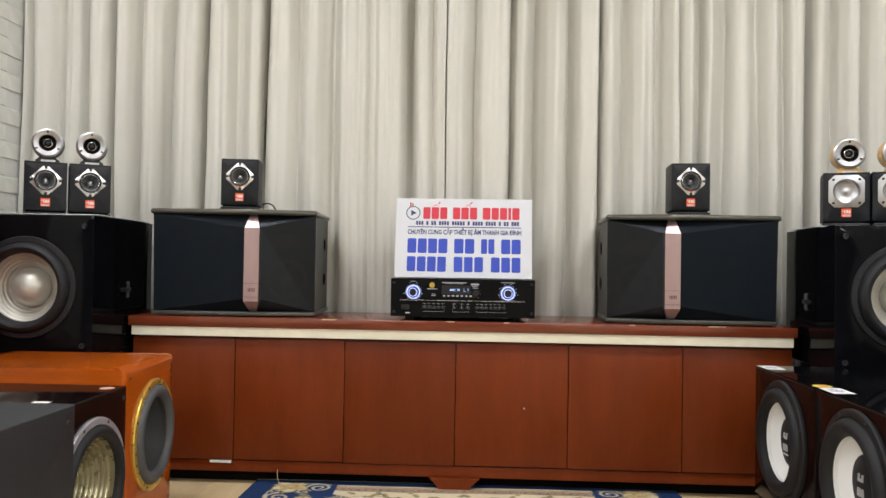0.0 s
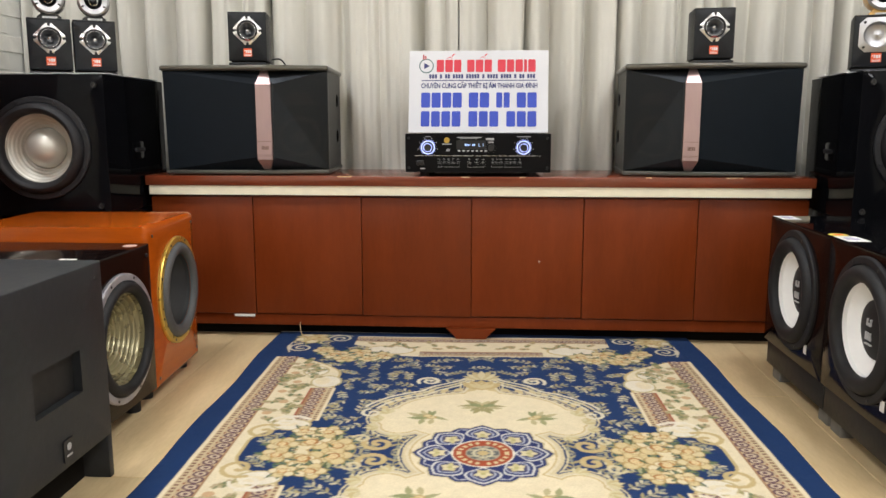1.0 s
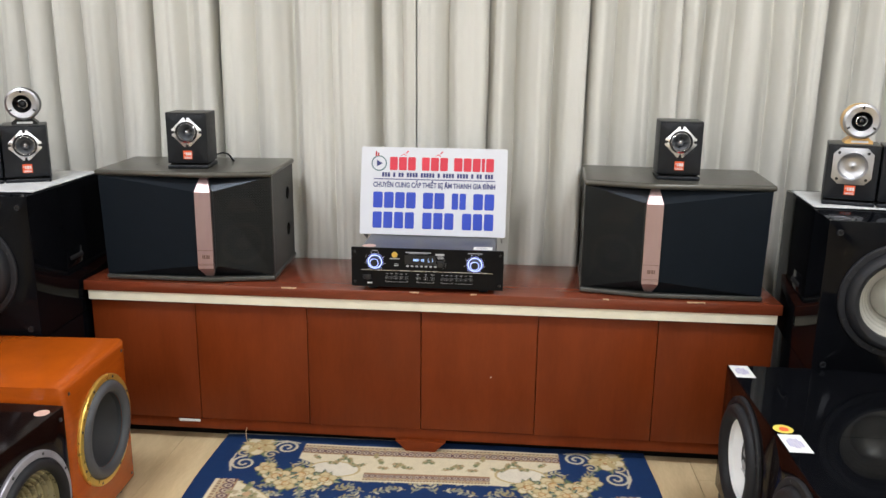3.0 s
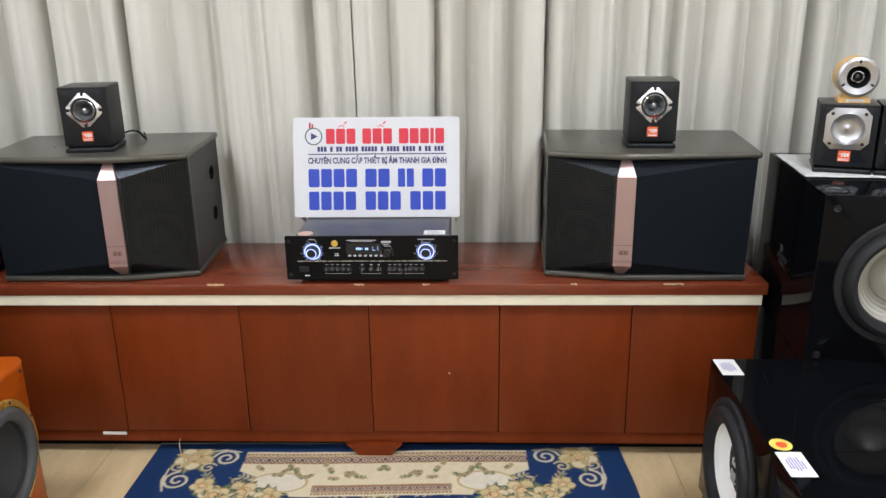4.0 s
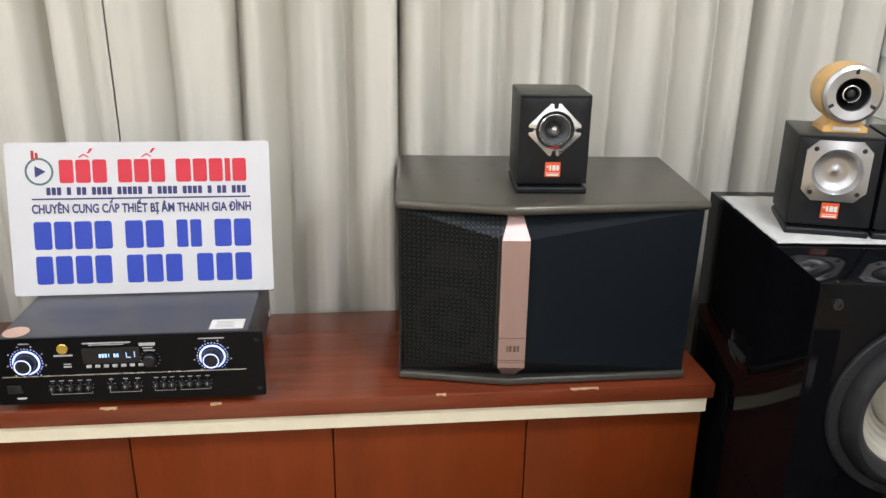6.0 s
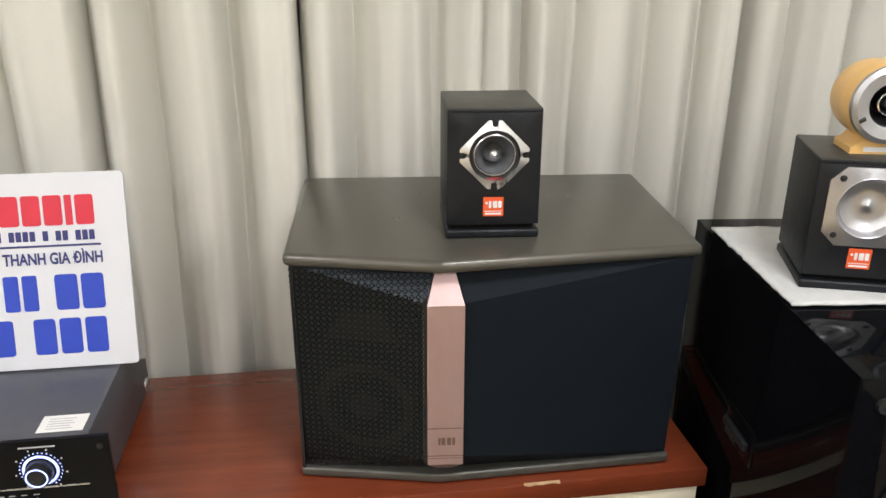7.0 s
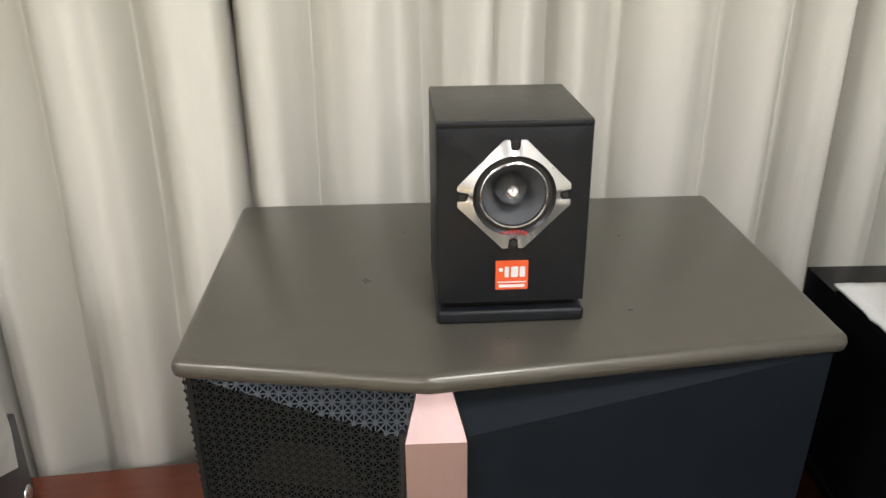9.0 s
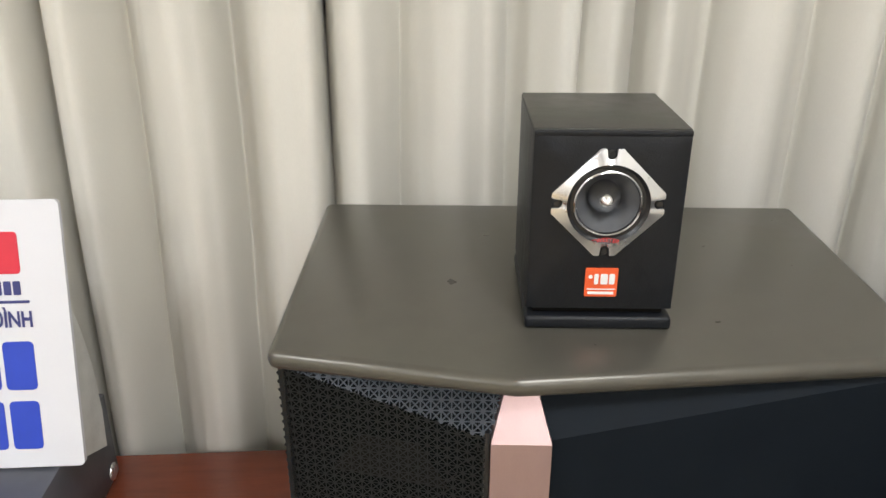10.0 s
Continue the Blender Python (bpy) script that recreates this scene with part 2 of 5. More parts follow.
def bars_text(parent, name, widths, h, x0, x1, z, y, material, gap):
    """A row of plain bars between x0 and x1, one part for each character; a width of 0 is a space."""
    total = sum(w + gap if w else gap * 4 for w in widths) - gap
    k, x = (x1 - x0) / total, x0
    for w in widths:
        if w:
            part(name, prism(bmesh.new(), rrect(w * k, h, w * k * 0.14, 2, x + w * k / 2, z), y, y + 0.0006), material, parent)
        x += (w + gap if w else gap * 4) * k


def lettering(parent, name, text, size, material, m, fit_width=0.0, bend=None, heavy=0.02):
    """Flat lettering in the built-in font, turned into a mesh."""
    cu = bpy.data.curves.new(name, "FONT")
    cu.body, cu.size, cu.align_x, cu.align_y = text, size, "CENTER", "CENTER"
    cu.resolution_u, cu.offset = 3, size * heavy
    ob = new(name, cu)
    bpy.context.view_layer.update()
    me = bpy.data.meshes.new_from_object(ob.evaluated_get(bpy.context.evaluated_depsgraph_get()))
    bpy.data.objects.remove(ob)
    if fit_width and len(me.vertices):
        xs = [v.co.x for v in me.vertices]
        k = fit_width / (max(xs) - min(xs))
        for v in me.vertices:
            v.co.x *= k
    if bend:
        for v in me.vertices:
            a, r = v.co.x / bend, bend - v.co.y
            v.co.x, v.co.y = r * math.sin(a), bend - r * math.cos(a)
    me.materials.clear()
    me.materials.append(material)
    out = new(name, me)
    out.parent, out.matrix_basis = parent, m
    return out


# ---- the room ----
XL, XR, YB, YF = -1.80, 1.63, 3.25, -4.6


def setting(name, bm, material, label, category):
    ob = part(name, bm, material)
    return tagged(ob, label, category, kind="structure")


setting("floor", boxed(XL - 0.1, XR + 0.1, YF - 0.1, YB + 0.1, -0.12, -0.004), M_JOINT, "pale oak laminate floor with narrow joints", "floor")
setting("ceiling", boxed(XL - 0.1, XR + 0.1, YF - 0.1, YB + 0.1, CEIL, CEIL + 0.1), M_CEIL, "plain white painted ceiling", "ceiling")
setting("wall_north", boxed(XL - 0.1, XR + 0.1, YB, YB + 0.1, 0, CEIL), M_WALL, "white wall hidden behind the curtains", "wall")
setting("wall_south", boxed(XL - 0.1, XR + 0.1, YF - 0.1, YF, 0, CEIL), M_SOUTH, "unseen end wall, kept dark for the reflections in the glossy fronts", "wall")
WEST = setting("wall_west", boxed(XL - 0.1, XL, YF, YB, 0, CEIL), M_WALL, "white wall faced with relief brick panels", "wall")
EAST = setting("wall_east", boxed(XR, XR + 0.1, YF, YB, 0, CEIL), M_WALL, "white wall faced with relief brick panels", "wall")

for lx, ly, watts in LAMPS:
    lt = thing("ceiling_light", "square white ceiling panel light, switched on", "ceiling light", pose(lx, ly, CEIL), "ceiling lights")
    fr = bmesh.new()
    for a in ((-0.29, 0.29, -0.29, -0.26), (-0.29, 0.29, 0.26, 0.29), (-0.29, -0.26, -0.26, 0.26), (0.26, 0.29, -0.26, 0.26)):
        box(fr, *a, -0.045, 0.0)
    part("frame", fr, M_BRUSH, lt)
    part("diffuser", boxed(-0.26, 0.26, -0.26, 0.26, -0.03, -0.012), M_LAMP, lt, "lit white diffuser")


# ---- curtains ----
def curtain(name, x0, x1, folds, label, flip):
    """Cloth hanging in folds: each fold is (place, depth, half-width) of a trough between broad rounded crests."""
    n = int((x1 - x0) / 0.0034)
    xs = np.linspace(x0, x1, n)
    zs = np.linspace(0.02, 2.7, 52)
    verts, faces = [], []
    for z in zs:
        k = (z - 0.5) / 2.2
        d = np.zeros(n)
        for c, deep, half in folds:
            cz = c + 0.014 * noise.noise((c * 9.0, z * 0.7, 4.0 + flip))
            grow = 1.0 + 0.30 * noise.noise((c * 5.0, z * 0.8, 8.0))
            side = 1.0 + 0.55 * math.sin(c * 57.0)
            w = half * (1.08 - 0.16 * k) * np.where(xs < cz, side, 2.0 - side)
            a = np.abs(xs - cz) / w
            d = np.maximum(d, deep * grow * np.exp(-a ** 1.7)) + 0.16 * deep * np.exp(-(a / 2.3) ** 2)
        for x, dd in zip(xs, d):
            wob = min(1.0, abs(x + 0.063) / 0.08) * noise.noise((x * 3.1, z * 0.9, 7.0 + flip)) * 0.016 * (1.1 - k) + noise.noise((x * 9.0, z * 2.4, 3.0)) * 0.004
            push = noise.noise((x * 5.0, z * 1.0, 1.0)) * 0.010 + noise.noise((x * 21.0, z * 0.5, 2.0)) * 0.015 + noise.noise((x * 48.0, z * 0.4, 5.0)) * 0.0075
            verts.append((x + wob, 3.076 - 0.008 * flip + dd + push, z))
    for j in range(len(zs) - 1):
        for i in range(n - 1):
            a = j * n + i
            faces.append((a, a + 1, a + n + 1, a + n))
    me = bpy.data.meshes.new(name)
    me.from_pydata(verts, [], faces)
    me.shade_smooth()
    me.materials.append(M_CURTAIN)
    ob = new(name, me)
    so = ob.modifiers.new("cloth", "SOLIDIFY")
    so.thickness, so.offset = 0.003, 1
    return tagged(ob, label, "curtain", "window curtains")


FOLDS_L = [(-1.755, 0.06, 0.022), (-1.655, 0.070, 0.034), (-1.527, 0.070, 0.026), (-1.415, 0.090, 0.014), (-1.305, 0.075, 0.030),
           (-1.180, 0.080, 0.034), (-1.040, 0.095, 0.014), (-0.915, 0.060, 0.036), (-0.803, 0.095, 0.014), (-0.655, 0.055, 0.032),
           (-0.512, 0.055, 0.036), (-0.372, 0.024, 0.020), (-0.197, 0.075, 0.021), (-0.118, 0.026, 0.014)]
FOLDS_R = [(0.045, 0.062, 0.026), (0.186, 0.078, 0.011), (0.280, 0.085, 0.028), (0.412, 0.075, 0.025), (0.533, 0.066, 0.0095),
           (0.618, 0.075, 0.028), (0.752, 0.080, 0.027), (0.836, 0.040, 0.014), (0.922, 0.064, 0.020), (1.027, 0.078, 0.028),
           (1.147, 0.070, 0.032), (1.250, 0.056, 0.019), (1.338, 0.085, 0.015), (1.430, 0.065, 0.024), (1.530, 0.065, 0.022)]
curtain("curtain", XL + 0.012, -0.0660, FOLDS_L, "cream satin curtain hanging in deep soft folds", 0)
curtain("curtain", -0.0610, XR - 0.012, FOLDS_R, "cream satin curtain hanging in folds behind the cabinet", 1)


# ---- low cabinet ----
CX0, CX1, CY0, CY1, CTOP = -1.125, 1.125, 2.655, 3.055, 0.575
sb = thing("sideboard", "long low cherry-red wooden sideboard with six doors", "sideboard")
bm = boxed(CX0, CX1, CY0, CY1, 0.541, CTOP, 0.003)
top = part("worktop", bm, M_CHERRYTOP, sb, "glossy cherry-red top with chipped front edge")
rng = random.Random(5)
for cx, ln in ((-0.43, 0.05), (0.17, 0.02), (0.585, 0.018), (0.862, 0.055), (-0.02, 0.03)):
    b2 = bmesh.new()
    pts = [(cx + ln * (k / 6 - 0.5), CTOP - 0.001 - 0.003 * rng.random()) for k in range(7)]
    prism(b2, pts + [(x, CTOP + 0.0004) for x, z in reversed(pts)], CY0 - 0.0006, CY0 + 0.004)
    part("chip", b2, M_RAWEDGE, top, "pale chipped edge")
part("strip", boxed(CX0 + 0.012, CX1 - 0.012, 2.6605, 2.70, 0.5095, 0.541), M_CREAM, sb, "cream recessed strip under the top")
body = bmesh.new()
box(body, CX0 + 0.008, CX1 - 0.008, 2.70, CY1, 0.045, 0.541)
part("carcass", body, M_CHERRY, sb)
part("base_rail", boxed(CX0 + 0.008, CX1 - 0.008, 2.690, 2.6995, 0.045, 0.083, 0.002), M_CHERRY, sb)
SEAMS = [-1.117, -0.758, -0.379, 0.0, 0.379, 0.758, 1.117]
for k, (a, b) in enumerate(zip(SEAMS, SEAMS[1:])):
    dz = (0.0, 0.001, -0.001, 0.0015, 0.0, -0.0005)[k]
    part("door", boxed(a + 0.0012, b - 0.0012, 2.68 + 0.001 * (k % 2), 2.6995, 0.087 + dz, 0.502 + dz, 0.0018), M_CHERRY, sb)
# plinth: the shadow below the doors is given by its near-black colour
part("plinth", boxed(CX0 + 0.03, CX1 - 0.03, 2.745, CY1 - 0.02, 0.0, 0.045), M_DARK, sb, "recessed plinth coloured near-black for the shade under the sideboard")
for fx in (0.0,):
    fb = bmesh.new()
    prism(fb, [(fx - 0.085, 0.045), (fx + 0.085, 0.045), (fx + 0.068, 0.03), (fx + 0.05, 0.009), (fx - 0.05, 0.009), (fx - 0.068, 0.03)], 2.674, 2.70)
    part("foot", fb, M_CHERRY, sb)
part("hinge_tag", boxed(-0.835, -0.762, 2.672, 2.676, 0.078, 0.086), M_STICKER, sb, "small pale strip at a door's foot")
part("door_screw", turned([(0, 0.0008), (0.0022, 0.0008), (0.0022, -0.001)], 10, 0, 0), M_PRINT, sb, "", pose(0.232, 2.681, 0.285))


# ---- tweeter boxes ----
def drop_label(parent, y, z, w=0.028, h=0.027):
    lab = part("label", prism(bmesh.new(), rrect(w, h, 0.001, 2, 0, z), y, y + 0.001), M_LABEL, parent, "orange label with white marks")
    b = bmesh.new()
    for bx, bw in ((-0.16, 0.13), (0.08, 0.22), (0.32, 0.17)):
        prism(b, rrect(w * bw, h * 0.36, 0.001, 2, w * bx, z + h * 0.12), y - 0.0005, y + 0.0002)
    prism(b, rrect(w * 0.12, h * 0.12, 0.001, 2, -w * 0.34, z + h * 0.2), y - 0.0005, y + 0.0002)
    prism(b, rrect(w * 0.88, h * 0.035, 0.0003, 1, 0, z - h * 0.235), y - 0.0005, y + 0.0002)
    prism(b, rrect(w * 0.80, h * 0.09, 0.0004, 1, 0, z - h * 0.37), y - 0.0005, y + 0.0002)
    part("label_print", b, M_PRINT, lab, "white bars")


def notched_diamond(r, notch):
    """Outline of a four-cornered plate with straight sides and a notch in each tip."""
    pts = []
    for k in range(4):
        a = radians(90 * k)
        c, s = math.cos(a), math.sin(a)
        shape = [(r - 0.0030, -0.0120), (r - 0.0006, -0.0098), (r, -0.0085), (r, -notch - 0.0006), (r - 0.0010, -notch), (r - 0.0065, -notch), (r - 0.0085, -notch * 0.5),
                 (r - 0.0090, 0.0), (r - 0.0085, notch * 0.5), (r - 0.0065, notch), (r - 0.0010, notch), (r, notch + 0.0006), (r, 0.0085), (r - 0.0006, 0.0098), (r - 0.0030, 0.0120)]
        pts += [(c * u - s * v, s * u + c * v) for u, v in shape]
    return pts


def plate_ring(outline, hole, y0, y1, rise=0.0):
    """A plate with any star-shaped outline and a round hole, both round the origin."""
    bm = bmesh.new()
    rings = []
    fine = []
    for (a, b), (c, d) in zip(outline, outline[1:] + outline[:1]):
        n = max(1, int(math.hypot(c - a, d - b) / 0.005))
        fine += [(a + (c - a) * k / n, b + (d - b) * k / n) for k in range(n)]
    outline = fine
    for y in (y0, y1):
        o = [bm.verts.new((x, y, z)) for x, z in outline]
        i = []
        for x, z in outline:
            l = math.hypot(x, z)
            i.append(bm.verts.new((x / l * hole, y - (rise if y == y0 else 0), z / l * hole)))
        rings.append((o, i))
    n = len(outline)
    (o0, i0), (o1, i1) = rings
    for k in range(n):
        j = (k + 1) % n
        bm.faces.new((o0[k], o0[j], i0[j], i0[k]))
        bm.faces.new((o1[k], i1[k], i1[j], o1[j]))
        bm.faces.new((o0[k], o1[k], o1[j], o0[j]))
        bm.faces.new((i0[k], i0[j], i1[j], i1[k]))
    return bm


BOXW, TD, BOXH = 0.128, 0.138, 0.160


def tweeter_box(label, m, horn=False, lettered=False):
    TW, TH = (0.134, 0.154) if horn else (BOXW, BOXH)
    t = thing("tweeter_speaker", label, "speaker", m, "small tweeter boxes")
    part("base_plate", boxed(-TW / 2 - 0.0005, TW / 2 + 0.0005, -0.003, TD + 0.002, 0, 0.0125, 0.0035, 3), M_SATIN, t)
    part("spacer", boxed(-TW / 2 + 0.007, TW / 2 - 0.007, 0.008, TD - 0.006, 0.012, 0.0185), M_DARK, t)
    cz = 0.0185 + TH * 0.62
    bm = holed_body(TW, TH, TD, 0, cz, 0.036 if horn else 0.033, 0.0185, 0.003, 0.05, 48)
    part("body", bm, M_SATIN, t)
    part("top_panel", boxed(-TW / 2 + 0.0005, TW / 2 - 0.0005, 0.0035, TD - 0.001, 0.0185 + TH - 0.001, 0.0185 + TH + 0.0018, 0.0012), M_BOXTOP, t, "grey vinyl top")
    part("front_edge", boxed(-TW / 2 + 0.0005, TW / 2 - 0.0005, -0.0008, 0.0028, 0.0185 + TH - 0.004, 0.0185 + TH + 0.0008, 0.0012), M_SATIN, t)
    here = pose(0, 0, cz)
    if not horn:
        part("mounting_plate", plate_ring(notched_diamond(0.0468, 0.0042), 0.0345, -0.0018, 0.001, 0.0030), M_BRUSH, t, "bright notched metal plate", here, sharp=25)
        part("inner_ring", turned([(0.0352, 0.0044), (0.0340, 0.0036), (0.0315, 0.0010), (0.0295, 0.0012), (0.0275, 0.0010), (0.0275, -0.004)]), M_BLACKPL, t, "gloss black ring", here)
        part("trim_ring", turned([(0.0288, 0.0005), (0.0286, 0.0026), (0.0278, 0.0032), (0.0268, 0.002), (0.0262, -0.003)]), M_CHROME, t, "", here)
        part("cone", turned([(0.0262, 0.0), (0.021, -0.011), (0.0135, -0.022), (0.012, -0.026), (0, -0.026)]), M_CONEDK, t, "dark grey horn throat", here)
        part("phase_plug", turned([(0.0140, -0.026), (0.0138, -0.0135), (0.0115, -0.0085), (0.0065, -0.002), (0.0015, 0.003), (0, 0.0035)]), M_CHROME, t, "polished bullet", here)
        for k in range(4):
            a = radians(90 * k)
            part("screw", turned([(0, 0.002), (0.0026, 0.002), (0.0036, 0.0008), (0.0036, -0.001)], 14, 0.0425 * math.cos(a), 0.0425 * math.sin(a)), M_BLACKPL, t, "", here)
        if lettered:
            lettering(t, "lettering", "TWEETER", 0.0052, M_REDTXT, here @ pose(0, -0.0047, -0.0312, 90, 0, 0), 0.0235, -0.0312)
    else:
        w, c = 0.0515, 0.0175
        out = [(w, -w + c), (w, w - c), (w - c, w), (-w + c, w), (-w, w - c), (-w, -w + c), (-w + c, -w), (w - c, -w)]
        part("mounting_plate", plate_ring(out, 0.040, -0.0025, 0.001, 0.0030), M_TURNED, t, "octagonal brushed metal plate", here, sharp=25)
        part("horn_bowl", turned([(0.0405, 0.0045), (0.039, 0.0056), (0.0372, 0.004), (0.0335, -0.004), (0.025, -0.0085), (0.015, -0.0105), (0.006, -0.0085), (0.002, -0.0065), (0, -0.006)]),
             M_TURNED, t, "spun metal bowl", here)
        for k in range(4):
            a = radians(45 + 90 * k)
            part("screw", turned([(0, 0.0058), (0.003, 0.0055), (0.0042, 0.004), (0.0042, 0)], 12, 0.0525 * math.cos(a), 0.0525 * math.sin(a)), M_BLACKPL, t, "", here)
    drop_label(t, -0.0012, 0.0185 + 0.027)
    return t


def horn_tweeter(label, m, housing):
    """A round bullet tweeter in a short barrel on a foot."""
    t = thing("bullet_tweeter", label, "tweeter", m, "round tweeters on the small boxes")
    fb = bmesh.new()
    prism(fb, [(-0.036, 0), (0.036, 0), (0.036, 0.008), (0.028, 0.013), (0.02, 0.022), (-0.02, 0.022), (-0.028, 0.013), (-0.036, 0.008)], 0.006, 0.062)
    part("foot", fb, housing, t)
    part("foot_print", prism(bmesh.new(), rrect(0.044, 0.006, 0.001, 2, 0.002, 0.006), 0.0052, 0.0062), M_PRINT, t, "small white bar")
    c = pose(0, 0, 0.064)
    part("barrel", turned([(0.0, -0.088), (0.030, -0.087), (0.041, -0.083), (0.0465, -0.074), (0.0490, -0.060), (0.0500, -0.035), (0.0495, -0.014), (0.0475, -0.003)]), housing, t, "", c)
    part("face_ring", turned([(0.047, -0.006), (0.0490, 0.0), (0.0478, 0.004), (0.042, 0.0075), (0.0275, 0.0045), (0.0262, 0.0)]), M_TURNED, t, "machined metal ring", c)
    part("throat", turned([(0.0266, 0.001), (0.022, -0.012), (0.015, -0.026), (0, -0.026)]), M_BLACKPL, t, "", c)
    part("phase_plug", turned([(0.0142, -0.026), (0.0142, -0.006), (0.0128, -0.0045), (0.0112, -0.006), (0.0105, -0.014), (0.006, -0.006), (0, -0.003)]), M_BLACKPL, t, "dark bullet with bright rim", c)
    part("plug_rim", turned([(0.0143, -0.0065), (0.0143, -0.0045), (0.0128, -0.004), (0.0125, -0.006)]), M_CHROME, t, "", c)
    for a in (90, 210, 330):
        part("screw", boxed(-0.0028, 0.0028, -0.0078, -0.004, -0.0045, 0.0045, 0.001), M_BLACKPL, t, "",
             c @ pose(0.038 * math.cos(radians(a)), 0, 0.038 * math.sin(radians(a)), 0, 90 - a, 0))
    return t


# ---- karaoke speakers ----
def clip_line(poly, p, d):
    """Part of the line p + t d inside a convex 2D polygon."""
    t0, t1 = -9.0, 9.0
    n = len(poly)
    area = sum(poly[i][0] * poly[(i + 1) % n][1] - poly[(i + 1) % n][0] * poly[i][1] for i in range(n))
    for i in range(n):
        (ax, ay), (bx, by) = poly[i], poly[(i + 1) % n]
        nx, ny = -(by - ay), bx - ax
        if area < 0:
            nx, ny = -nx, -ny
        den = nx * d[0] + ny * d[1]
        num = nx * (ax - p[0]) + ny * (ay - p[1])
        if abs(den) < 1e-12:
            if num > 0:
                return None
            continue
        t = num / den
        if den > 0:
            t0 = max(t0, t)
        else:
            t1 = min(t1, t)
    return (t0, t1) if t1 - t0 > 0.001 else None


def inside(poly, p):
    hit = clip_line(poly, p, (1.0, 0.0))
    return bool(hit) and hit[0] <= 0 <= hit[1]


def star_mesh(bm, corners, pitch, wide, node):
    """Pressed-steel grille of crossing strips and nodes laid over a flat polygon given by 3D corners."""
    o = Vector(corners[0])
    nrm = None
    for i in range(1, len(corners) - 1):
        nrm = (Vector(corners[i]) - o).cross(Vector(corners[i + 1]) - o)
        if nrm.length > 1e-7:
            break
    nrm.normalize()
    ex = Vector((1, 0, 0))
    ex = (ex - nrm * ex.dot(nrm)).normalized()
    ey = nrm.cross(ex)
    if ey.z < 0:
        ey = -ey
    poly = [((Vector(c) - o).dot(ex), (Vector(c) - o).dot(ey)) for c in corners]
    x0, x1 = min(p[0] for p in poly), max(p[0] for p in poly)
    y0, y1 = min(p[1] for p in poly), max(p[1] for p in poly)

    def to3(x, y):
        return o + ex * x + ey * y

    def ribbon(p, d):
        hit = clip_line(poly, p, d)
        if not hit:
            return
        l = math.hypot(*d)
        sx, sy = -d[1] / l * wide / 2, d[0] / l * wide / 2
        a, b = (p[0] + d[0] * hit[0], p[1] + d[1] * hit[0]), (p[0] + d[0] * hit[1], p[1] + d[1] * hit[1])
        bm.faces.new([bm.verts.new(to3(a[0] + sx, a[1] + sy)), bm.verts.new(to3(b[0] + sx, b[1] + sy)),
                      bm.verts.new(to3(b[0] - sx, b[1] - sy)), bm.verts.new(to3(a[0] - sx, a[1] - sy))])

    nx0, nx1 = int(x0 / pitch) - 1, int(x1 / pitch) + 1
    ny0, ny1 = int(y0 / pitch) - 1, int(y1 / pitch) + 1
    for i in range(nx0, nx1 + 1):
        ribbon((i * pitch, 0), (0, 1))
    for j in range(ny0, ny1 + 1):
        ribbon((0, j * pitch), (1, 0))
    span = (nx1 - nx0) + (ny1 - ny0)
    for k in range(-span, span + 1):
        ribbon((k * pitch, 0), (0.7071, 0.7071))
        ribbon((k * pitch, 0), (0.7071, -0.7071))
    lift = -nrm if nrm.y > 0 else nrm
    for i in range(nx0, nx1 + 1):
        for j in range(ny0, ny1 + 1):
            if inside(poly, (i * pitch, j * pitch)):
                c = to3(i * pitch, j * pitch) + lift * 0.0002
                bm.faces.new([bm.verts.new(c + ex * node * math.cos(math.pi * k / 4) + ey * node * math.sin(math.pi * k / 4)) for k in range(8)])


KH = 0.366


